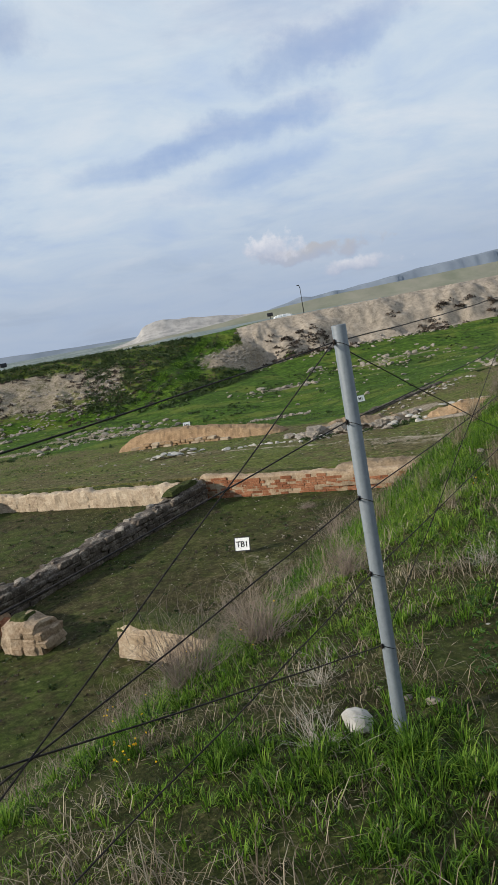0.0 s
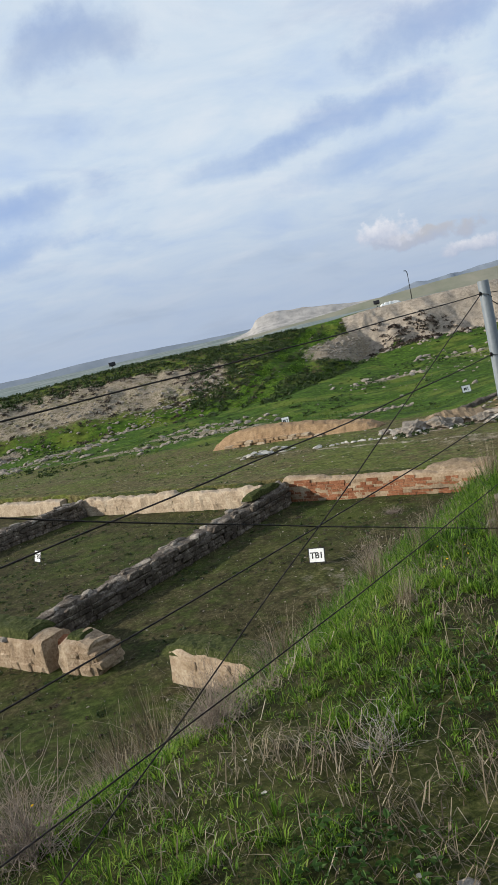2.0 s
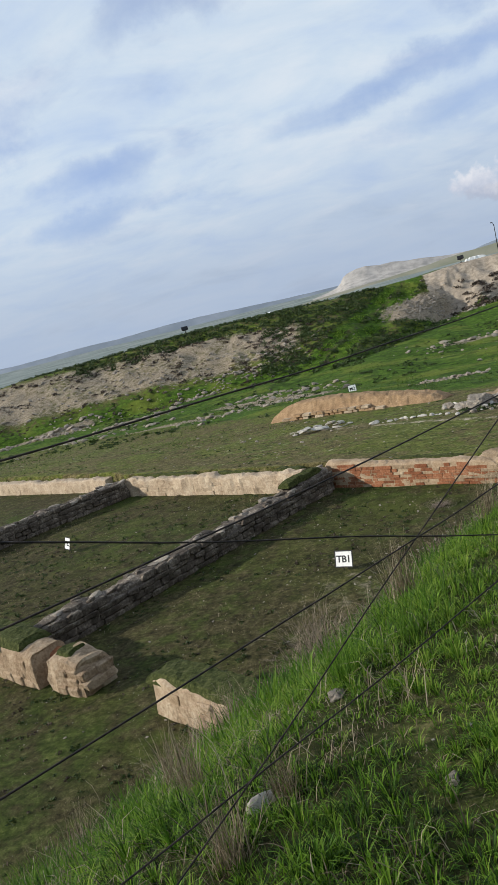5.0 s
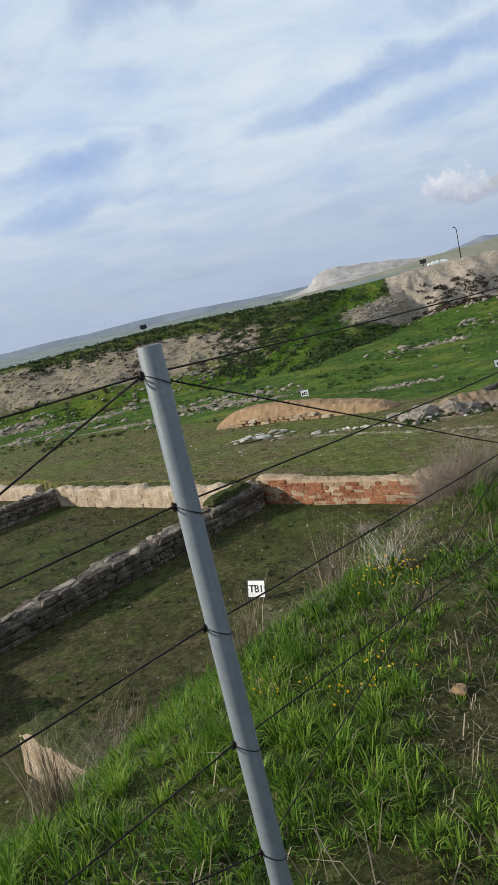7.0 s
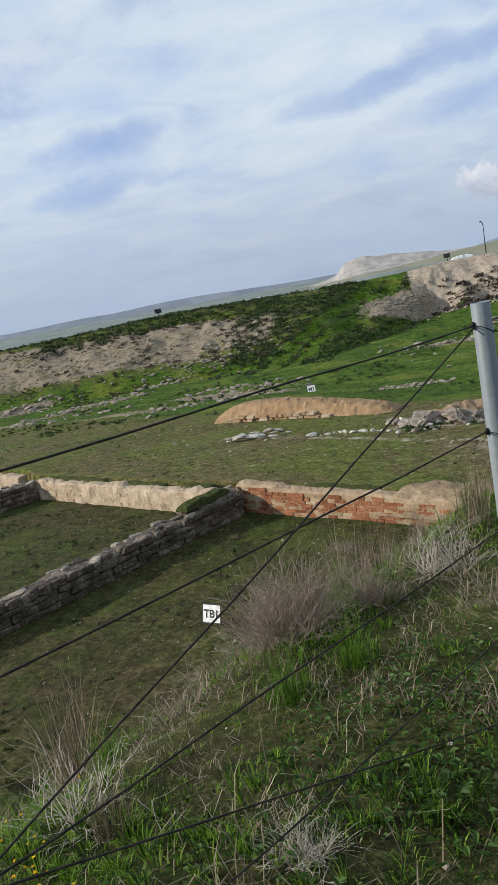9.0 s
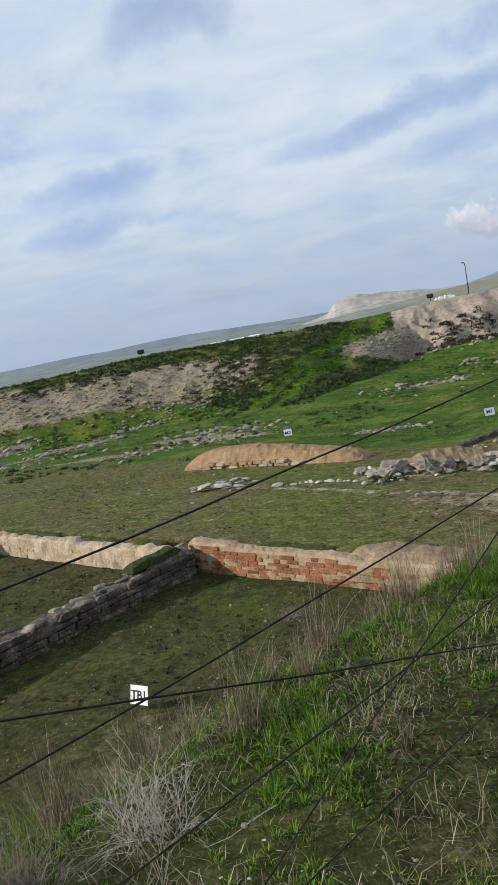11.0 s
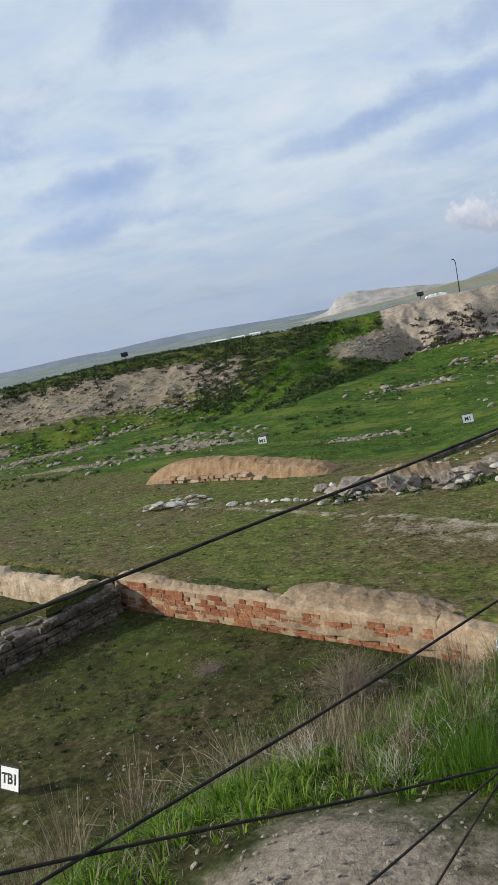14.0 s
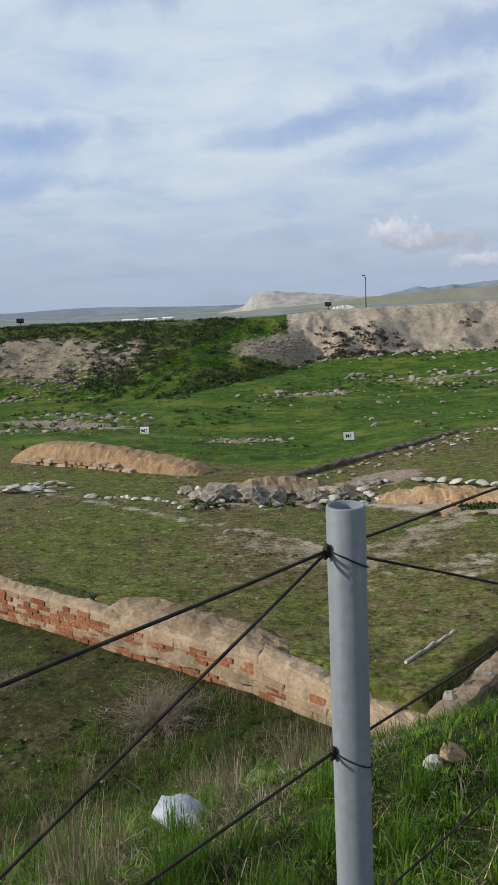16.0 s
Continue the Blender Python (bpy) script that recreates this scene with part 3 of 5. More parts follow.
# ---- excavated walls ----
rng = random.Random(11)
red_bricks = [rough_block("red_brick", 40 + k, RED, 0.05) for k in range(5)]
red_pale = [rough_block("pale_brick", 60 + k, RED_CORE, 0.05) for k in range(3)]
dark_stones = [rough_block("dark_stone", 80 + k, STONE_DARK, 0.16) for k in range(6)]
# Coping mixes in paler stones, putting the sunlit wall tops into colour.
cap_stones = dark_stones + [rough_block("sunlit_coping", 90 + k, ROCK, 0.16) for k in range(5)]
cream_blocks = [rough_block("cream_block", 100 + k, CREAM, 0.07) for k in range(5)]
ochre_blocks = [rough_block("ochre_block", 120 + k, OCHRE, 0.09) for k in range(5)]


def crest(level, wave, seed, ends=(0, 0)):
    def at(share):
        return level + wave * noise.noise(Vector((share * 9.0, seed, 0))) + ends[0] * max(0, 1 - share * 5) + ends[1] * max(0, share * 5 - 4)
    return at


def skyline(shares, levels, wave, seed):
    def at(share):
        return float(np.interp(share, shares, levels)) + wave * noise.noise(Vector((share * 9.0, seed, 0)))
    return at


def earth_wall(name, a, b, level, thick, material, label, seed, low=-5.6, wave=0.06, ends=(0, 0), lean=0.06, grain=0.05):
    top = level if callable(level) else crest(level, wave, seed, ends)
    ob = new(name, wall_body(name, a, b, low, top, thick, material, seed, lean, grain))
    return tagged(ob, label, "wall", kind="structure"), top


def stone_courses(wall, name, meshes, a, b, thick, level, course, lengths, seed, proud=0.02, skip=0.05, cap=300, jitter=0.015, wave=0.06, ends=(0, 0)):
    face_blocks(wall, name, meshes, a, b, thick, -5.44, level if callable(level) else crest(level, wave, seed, ends), course, lengths, rng, proud, 0.18, skip, cap, jitter)


def end_blocks(wall, meshes, a, b, thick, low, top, course, at_end):
    """Through-blocks that make up a broken wall end."""
    a, b = Vector((*a, 0)), Vector((*b, 0))
    run = (b - a).normalized()
    end, out = (b, run) if at_end else (a, -run)
    z = low
    while z < top - course * 0.4:
        parts = 2 if rng.random() < 0.6 else 1
        for k in range(parts):
            w = thick * 1.06 / parts
            shift = (k - (parts - 1) / 2) * w
            p = end + Vector((run.y, -run.x, 0)) * shift + out * rng.uniform(-0.16, 0.02)
            m = Matrix.LocRotScale((p.x, p.y, z + course * 0.5), Euler((0, 0, math.atan2(run.y, run.x) + rng.uniform(-.12, .12))), (rng.uniform(0.32, 0.5), w * 0.97, course * rng.uniform(0.9, 1.0)))
            part("block", rng.choice(meshes), wall, at=m)
        z += course


def top_stones(wall, a, b, thick, top, count):
    """Loose coping stones along a wall's crest."""
    a, b = Vector((*a, 0)), Vector((*b, 0))
    run, length = (b - a).normalized(), (b - a).length
    side = Vector((run.y, -run.x, 0))
    for k in range(count):
        f = (k + rng.uniform(0.1, 0.9)) / count
        p = a + run * (length * f) + side * rng.uniform(-0.42, 0.46) * thick
        size = rng.uniform(0.16, 0.42)
        m = Matrix.LocRotScale((p.x, p.y, top(f) + 0.01), Euler((rng.uniform(-.2, .2), rng.uniform(-.2, .2), math.atan2(run.y, run.x) + rng.uniform(-.5, .5))), (size * 1.3, size * 0.8, rng.uniform(0.09, 0.17)))
        part("coping_stone", rng.choice(cap_stones), wall, at=m)


# red back wall of the room: body, then its bricks
A, B = (-10.35, 26.02), (-1.35, 19.75)
RED_TOP = skyline((0, 0.03, 0.17, 0.19, 0.5, 1), (-4.44, -4.46, -4.48, -4.58, -4.62, -4.68), 0.05, 3)
red_wall, _ = earth_wall("wall_red", A, B, RED_TOP, 0.62, RED_CORE, "eroded red mudbrick wall with pale mortar and earthen crest", 3, grain=0.03)
stone_courses(red_wall, "brick", red_bricks * 3 + red_pale, A, B, 0.62, lambda f: RED_TOP(f) - 0.08 - 0.09 * noise.noise(Vector((f * 13, 4, 0))), 0.118, (0.22, 0.50), 3, 0.012, 0.09, 300, 0.012)
A, B = (-1.75, 19.98), (1.0, 17.55)
red_end, _ = earth_wall("wall_red_end", A, B, skyline((0, 0.35, 0.7, 1), (-4.52, -4.66, -4.84, -4.9), 0.03, 5), 0.60, RED_CORE, "pale earthen wall end running into the grassy bank", 5, grain=0.04)
stone_courses(red_end, "block", red_pale + red_bricks[:1], A, B, 0.60, -4.95, 0.2, (0.3, 0.6), 5, 0.02, 0.3, 30)
crumbled, _ = earth_wall("wall_crumbled_crest", (-5.4, 23.08), (-0.5, 19.62), skyline((0, 0.08, 0.25, 0.6, 0.85, 1), (-4.9, -4.54, -4.43, -4.46, -4.64, -5.0), 0.05, 7), 1.6, EARTH, "crumbling earthen heap on the crest of the red wall", 7, low=-5.2, lean=0.6, grain=0.07)
A, B = (1.0, 17.35), (6.2, 23.4)
return_wall, _ = earth_wall("wall_return", A, B, -4.68, 0.55, EARTH, "low stone and earth wall with a weathered top", 9)
stone_courses(return_wall, "stone", dark_stones, A, B, 0.55, -4.76, 0.17, (0.2, 0.5), 9, 0.05, 0.04, 120)
top_stones(return_wall, A, B, 0.42, crest(-4.72, 0.06, 9), 14)
# pale back walls of the next rooms
A, B = (-20.6, 32.75), (-11.2, 25.95)


def ragged_top(level, seed):
    return lambda f: level + 0.13 * noise.noise(Vector((f * 7.0, seed, 0))) + 0.07 * noise.noise(Vector((f * 23.0, seed, 4)))


CREAM_TOP = ragged_top(-4.64, 13)
cream_wall, _ = earth_wall("wall_cream", A, B, CREAM_TOP, 0.70, CREAM, "sunlit cream mudbrick wall with an uneven worn crest", 13, grain=0.08)
stone_courses(cream_wall, "block", cream_blocks, A, B, 0.70, lambda f: CREAM_TOP(f) - 0.18, 0.2, (0.35, 0.7), 13, 0.0, 0.45, 120)
A, B = (-32.5, 42.0), (-22.0, 34.6)
cream_far, _ = earth_wall("wall_cream_far", A, B, ragged_top(-4.76, 15), 0.75, CREAM, "sunlit cream mudbrick wall of a farther room", 15, wave=0.12)
stone_courses(cream_far, "block", cream_blocks, A, B, 0.75, -5.0, 0.22, (0.4, 0.8), 15, 0.0, 0.4, 90)
# dark stone walls between the rooms
A, B = (-18.5, 13.87), (-10.55, 25.55)
dark_wall, _ = earth_wall("wall_dark", A, B, -4.74, 0.80, STONE_DARK, "dark weathered stone wall between two rooms", 17, wave=0.10, ends=(0.1, 0.24), grain=0.05)
stone_courses(dark_wall, "stone", dark_stones, A, B, 0.80, -4.70, 0.19, (0.28, 0.66), 17, 0.09, 0.03, 220, 0.035, 0.1, (0.1, 0.24))
top_stones(dark_wall, A, B, 0.80, crest(-4.74, 0.1, 17, (0.1, 0.24)), 46)
A, B = (-27.6, 24.4), (-20.7, 32.4)
dark_far, _ = earth_wall("wall_dark_far", A, B, -4.65, 0.85, STONE_DARK, "dark weathered stone wall of a farther room", 19, wave=0.10, grain=0.07)
stone_courses(dark_far, "stone", dark_stones, A, B, 0.85, -4.62, 0.2, (0.3, 0.65), 19, 0.09, 0.03, 160, 0.035, 0.1)
top_stones(dark_far, A, B, 0.85, crest(-4.65, 0.1, 19), 34)
A, B = (-38.5, 36.5), (-33.2, 41.6)
dark_left, _ = earth_wall("wall_dark_left", A, B, -4.75, 0.85, STONE_DARK, "dark weathered stone wall at the far end", 21, wave=0.10, grain=0.07)
stone_courses(dark_left, "stone", dark_stones, A, B, 0.85, -4.8, 0.22, (0.35, 0.7), 21, 0.05, 0.04, 60, 0.04)
# front wall: pier, its niche with the filling set back, and the broken end beyond
A, B = (-20.2, 15.75), (-16.72, 13.08)
PIER_TOP = skyline((0, 0.2, 0.6, 1), (-4.42, -4.44, -4.52, -4.60), 0.05, 23)
pier, _ = earth_wall("wall_front", A, B, PIER_TOP, 1.0, TAN, "cream mudbrick front wall with turf on its top", 23, grain=0.05)
tan_blocks = [rough_block("tan_block", 140 + k, TAN, 0.12) for k in range(5)]
stone_courses(pier, "block", tan_blocks, A, B, 1.0, lambda f: PIER_TOP(f) - 0.14, 0.19, (0.3, 0.65), 23, 0.015, 0.28, 60, 0.02)
niche, _ = earth_wall("wall_front_niche", (-16.95, 13.50), (-16.15, 13.05), -4.74, 0.5, RED, "crumbled reddish filling at the back of a niche", 24, wave=0.05, grain=0.05)
A, B = (-16.42, 12.95), (-15.35, 12.33)
JAMB_TOP = skyline((0, 0.5, 1), (-4.62, -4.60, -4.74), 0.05, 25)
jamb, _ = earth_wall("wall_front_jamb", A, B, JAMB_TOP, 0.95, TAN, "broken cream mudbrick wall end beside a niche", 25, grain=0.07)
end_blocks(jamb, tan_blocks[:3] + cream_blocks[:2], A, B, 0.82, -5.48, -4.80, 0.2, True)
stone_courses(jamb, "block", tan_blocks, A, B, 0.95, lambda f: JAMB_TOP(f) - 0.1, 0.2, (0.25, 0.45), 25, 0.02, 0.2, 30, 0.03)
A, B = (-23.2, 12.6), (-20.3, 15.9)
left_return, _ = earth_wall("wall_left_return", A, B, -4.62, 0.9, STONE_DARK, "dark stone wall running from the front wall", 27, wave=0.06, grain=0.07)
stone_courses(left_return, "stone", dark_stones, A, B, 0.9, -4.64, 0.2, (0.3, 0.6), 27, 0.09, 0.04, 60, 0.03)
top_stones(left_return, A, B, 0.9, crest(-4.62, 0.06, 27), 14)
A, B = (-13.35, 11.05), (-10.4, 8.6)
BLOCK_TOP = skyline((0, 0.1, 0.3, 0.6, 1), (-4.66, -4.62, -4.64, -4.70, -4.9), 0.02, 29)
block, _ = earth_wall("wall_front_block", A, B, BLOCK_TOP, 0.9, TAN, "cream mudbrick wall stub running under the bank", 29, grain=0.035)
stone_courses(block, "block", tan_blocks + red_pale[:1], A, B, 0.9, lambda f: BLOCK_TOP(f) - 0.12, 0.20, (0.35, 0.7), 29, 0.015, 0.3, 60, 0.025)
# ochre mound beyond the rooms
A, B = (-14.4, 46.4), (-3.9, 40.2)
ochre, _ = earth_wall("wall_ochre", A, B, skyline((0, 0.03, 0.08, 0.18, 0.34, 0.5, 0.66, 0.82, 0.93, 1), (-5.5, -5.1, -4.78, -4.52, -4.42, -4.5, -4.66, -4.86, -5.1, -5.5), 0.03, 31), 3.0, OCHRE, "rounded ochre mudbrick mound with exposed courses", 31, low=-5.9, lean=0.55, grain=0.08)
face_blocks(ochre, "block", ochre_blocks + cream_blocks[:3], (-13.4, 45.8), (-6.2, 41.6), 2.45, -5.62, skyline((0, 0.1, 0.6, 1), (-5.1, -4.85, -4.9, -5.25), 0.05, 31), 0.22, (0.3, 0.7), rng, 0.14, 0.6, 0.08, 120, 0.06)

# ---- fence ----
TIES = [0.054, 0.324, 0.590, 0.863, 1.132]


def fence_post(x, y, low, high, lean_x, lean_y):
    post = thing("fence_post", Matrix.Translation((x, y, low)) @ Euler((lean_x, lean_y, 0)).to_matrix().to_4x4(),
                 "grey painted steel pipe fence post, open at the top", "fence post", "posts of the wire fence")
    tall = high - low
    r, t = 0.0245, 0.004
    verts, faces, sides = [], [], 20
    for rad, z in ((r, -0.35), (r, tall - 0.002), (r - 0.001, tall), (r - t, tall), (r - t, tall - 0.3)):
        verts += [(rad * math.cos(2 * math.pi * k / sides), rad * math.sin(2 * math.pi * k / sides), z) for k in range(sides)]
    for ring in range(4):
        for k in range(sides):
            a, b = ring * sides + k, ring * sides + (k + 1) % sides
            faces.append((a, b, b + sides, a + sides))
    part("pipe", mesh_of("pipe", verts, faces, PIPE, True), post)
    for down in TIES:
        z = tall - down
        ring = [((r + 0.0015) * math.cos(a), (r + 0.0015) * math.sin(a), z - 0.014 * (1 - math.cos(a - 3.6))) for a in np.linspace(3.6, 3.6 + 2 * math.pi, 21)]
        tie = part("wire_tie", tube("wire_tie", ring, 0.0011, WIRE, 5), post, "thin dark tie wire")
        knot = [((r + 0.004 + 0.003 * math.cos(k * 2.1)) * math.cos(3.6), (r + 0.004 + 0.003 * math.cos(k * 2.1)) * math.sin(3.6) + 0.004 * math.sin(k * 2.1), z - 0.008 + k * 0.0018) for k in range(10)]
        part("tie_knot", tube("tie_knot", knot, 0.0034, WIRE, 5), tie, "dark twisted knot of tie wire")
    return post


def tie_point(k, which):
    x, y, low, high = POSTS[k]
    return Vector((x - 0.022, y - 0.010, high - TIES[which]))


def fence_wire(p, q, sag, label, seed):
    pts = []
    count = 22
    for k in range(count + 1):
        f = k / count
        v = p.lerp(q, f)
        v.z -= sag * 4 * f * (1 - f)
        v += Vector((noise.noise(Vector((seed, f * 5, 0))), noise.noise(Vector((f * 5, seed, 3))), noise.noise(Vector((f * 6, 1, seed))))) * 0.006 * min(1, 8 * f * (1 - f))
        pts.append(v)
    ob = new("fence_wire", tube("fence_wire", pts, 0.0021, WIRE, 6))
    return tagged(ob, label, "wire", "strands of the wire fence")


rng = random.Random(5)
for x, y, low, high in POSTS:
    fence_post(x, y, low, high, rng.uniform(-.006, .006), rng.uniform(-.006, .006))
for k in range(len(POSTS) - 1):
    for w in range(4):
        fence_wire(tie_point(k, w), tie_point(k + 1, w), 0.012 + 0.01 * rng.random(), "dark rusty fence wire strung level between pipe posts", k * 10 + w)
    fence_wire(tie_point(k, 0), tie_point(k + 1, 4), 0.012, "dark rusty fence wire strung diagonally between pipe posts", k * 10 + 6)
    fence_wire(tie_point(k, 4), tie_point(k + 1, 0), 0.012, "dark rusty fence wire strung diagonally between pipe posts", k * 10 + 7)

# ---- plants ----


def leaf_surface(name, colours, through=0.35):
    m = bpy.data.materials.new(name)
    m.use_nodes = True
    n = Nodes(m.node_tree)
    own = random_of(n, True)
    patch = n.noise(world_place(n), 0.9, 3.0, 0.6)
    colour = n.ramp(n.math("MULTIPLY_ADD", patch, 0.5, n.math("MULTIPLY", own, 0.5)), colours)
    front = n.add("ShaderNodeBsdfPrincipled", Base_Color=colour, Roughness=0.6)
    front.inputs["Specular IOR Level"].default_value = 0.25
    back = n.add("ShaderNodeBsdfTranslucent", Color=colour)
    both = n.add("ShaderNodeMixShader", Fac=through)
    n.tree.links.new(front.outputs[0], both.inputs[1])
    n.tree.links.new(back.outputs[0], both.inputs[2])
    out = n.tree.nodes.new("ShaderNodeOutputMaterial")
    n.tree.links.new(both.outputs[0], out.inputs[0])
    return m


BLADE = leaf_surface("grass_blade", [(0.24, (0.012, 0.032, 0.003)), (0.42, (0.064, 0.148, 0.010)), (0.60, (0.160, 0.290, 0.023)), (0.85, (0.31, 0.37, 0.07))], 0.42)
# Darker than BLADE: shade between the tufts is put into this green.
SHADED_UNDERGROWTH = leaf_surface("undergrowth", [(0.24, (0.006, 0.013, 0.002)), (0.5, (0.042, 0.074, 0.010)), (0.8, (0.130, 0.160, 0.034))], 0.3)
TUFT_GREEN = leaf_surface("tall_grass", [(0.2, (0.012, 0.036, 0.004)), (0.5, (0.068, 0.152, 0.012)), (0.8, (0.160, 0.270, 0.030))], 0.42)
MEADOW = leaf_surface("meadow_grass", [(0.22, (0.012, 0.028, 0.003)), (0.5, (0.052, 0.094, 0.009)), (0.8, (0.118, 0.172, 0.022))])
STRAW = leaf_surface("dry_straw", [(0.2, (0.055, 0.041, 0.025)), (0.5, (0.195, 0.152, 0.094)), (0.8, (0.45, 0.385, 0.27))], 0.2)
TWIG = surface("dead_twig", lambda n, p: (n.ramp(n.noise(p, 8.0, 3.0), [(0.3, (0.12, 0.092, 0.070)), (0.7, (0.34, 0.275, 0.215))]), None), 0.9)
TWIG_PALE = surface("bleached_twig", lambda n, p: (n.ramp(n.noise(p, 8.0, 3.0), [(0.3, (0.30, 0.26, 0.21)), (0.7, (0.58, 0.53, 0.45))]), None), 0.9)
OLIVE = leaf_surface("olive_turf", [(0.2, (0.040, 0.042, 0.011)), (0.5, (0.118, 0.114, 0.031)), (0.8, (0.235, 0.205, 0.080))])
DRAB = leaf_surface("drab_turf", [(0.2, (0.010, 0.014, 0.003)), (0.5, (0.034, 0.044, 0.008)), (0.8, (0.080, 0.080, 0.020))])
WEED = leaf_surface("weed_leaf", [(0.2, (0.028, 0.060, 0.012)), (0.5, (0.055, 0.115, 0.022)), (0.85, (0.10, 0.17, 0.045))])
SCRUB_BROWN = leaf_surface("dry_scrub", [(0.2, (0.032, 0.023, 0.017)), (0.6, (0.075, 0.055, 0.040)), (0.9, (0.14, 0.108, 0.080))], 0.1)
SCRUB_GREEN = leaf_surface("green_scrub", [(0.2, (0.016, 0.030, 0.007)), (0.6, (0.044, 0.072, 0.018)), (0.9, (0.085, 0.115, 0.036))], 0.2)
PETAL = surface("yellow_petal", lambda n, p: (n.ramp(n.noise(p, 20.0, 2.0), [(0.3, (0.70, 0.42, 0.01)), (0.7, (0.85, 0.62, 0.03))]), None), 0.7)


def blades(name, roots, lengths, widths, lean_dirs, leans, material, label, category="grass", simple=False):
    """One mesh of bent, tapering blades: five points and three triangles each."""
    count = len(roots)
    side = np.stack([-lean_dirs[:, 1], lean_dirs[:, 0], np.zeros(count)], 1) * (widths * 0.5)[:, None]
    bend = np.concatenate([lean_dirs, np.zeros((count, 1))], 1)
    up = np.array((0, 0, 1.0))
    mid = roots + up * (lengths * 0.55 * np.cos(leans * 0.5))[:, None] + bend * (lengths * 0.55 * np.sin(leans * 0.5))[:, None]
    tip = mid + up * (lengths * 0.5 * np.cos(leans * 1.5))[:, None] + bend * (lengths * 0.5 * np.sin(leans * 1.5))[:, None]
    verts = np.stack([roots - side, roots + side, mid - side * 0.75, mid + side * 0.75, tip], 1).reshape(-1, 3)
    i = np.arange(count)[:, None] * 5
    corners = (i + np.array([0, 1, 3, 0, 3, 2, 2, 3, 4])).ravel()
    if simple:
        verts, corners = np.stack([roots - side, roots + side, tip], 1).reshape(-1, 3), np.arange(count * 3)
    ob = new(name, big_mesh(name, verts, corners, 3, material, False))
    return tagged(ob, label, category, kind="stuff")


gen = np.random.default_rng(7)


def scatter(count, s_range, n_range):
    """Places on the bank, as x and y."""
    s, n = gen.uniform(*s_range, count), gen.uniform(*n_range, count)
    return FENCE_A[0] + s * ALONG[0] + n * OUT[0], FENCE_A[1] + s * ALONG[1] + n * OUT[1]


BARE_SPOTS = [(-2.82, 6.42, 0.86, 0.78), (-5.35, 2.75, 0.28, 0.26), (-10.5, -3.9, 0.2, 0.16), (-8.4, -2.0, 0.22, 0.2), (-6.4, 1.0, 0.25, 0.2), (-5.10, 3.80, 0.16, 0.12), (-4.75, 4.2, 0.12, 0.09)]


def growth(x, y):
    """How lush the bank's growth is, from about -0.8 (dead, thin) to 0.8."""
    along, out = bank_frame(x, y)
    worn = 0.30 * np.exp(-((along - 9.6) / 2.4) ** 2) * (1 - step(out, 0.4, 1.1))
    return rumple(x, y, 0.55, 61, 3) * 0.7 + rumple(x, y, 2.4, 63, 2) * 0.2 + np.interp(along, [-3, 1, 3, 7, 9, 11, 13, 17], [0.12, 0.10, 0.22, 0.30, 0.08, 0.04, 0.10, 0.20]) - worn


def kept(x, y, dry=False):
    """Which places carry grass: thinned by patches, none on the bare spots and the walls."""
    s, n = bank_frame(x, y)
    m = y - np.interp(x, BACK_X, BACK_Y)
    patch = growth(x, y)
    keep = gen.random(len(x)) < np.clip((0.40 - patch * 1.3) if dry else (0.80 + patch * 0.85), 0.15, 1)
    for cx, cy, rx, ry in BARE_SPOTS:
        keep &= ((x - cx) / rx) ** 2 + ((y - cy) / ry) ** 2 > gen.uniform(0.55, 1.25, len(x))
    return keep & (m < -0.6)


def clumped(count, s_range, n_range, tufts, spread):
    cx, cy = scatter(tufts, s_range, n_range)
    which = gen.integers(0, tufts, count)
    x, y = cx[which] + gen.normal(0, spread, count), cy[which] + gen.normal(0, spread, count)
    return x, y, gen.random(tufts)[which]


def grass_layer(name, count, s_range, n_range, tufts, spread, length, width, material, label, dry=False, lean=(0.2, 0.9), simple=False):
    x, y, vigour = clumped(count, s_range, n_range, tufts, spread)
    ok = kept(x, y, dry)
    x, y, vigour = x[ok], y[ok], vigour[ok]
    lengths = (length[0] + (length[1] - length[0]) * vigour ** 1.6) * gen.uniform(0.55, 1.15, len(x))
    if not dry:
        lengths = lengths * np.clip(0.72 + 1.35 * growth(x, y), 0.35, 1.9)
    turn = gen.uniform(0, 2 * math.pi, len(x))
    # the bank leans the growth a little downhill
    dirs = np.stack([np.cos(turn) + 0.25 * OUT[0], np.sin(turn) + 0.25 * OUT[1]], 1)
    dirs /= np.linalg.norm(dirs, axis=1)[:, None]
    roots = np.stack([x, y, ground_height(x, y) - 0.012], 1)
    return blades(name, roots, lengths, gen.uniform(*width, len(x)), dirs, gen.uniform(*lean, len(x)), material, label, simple=simple)




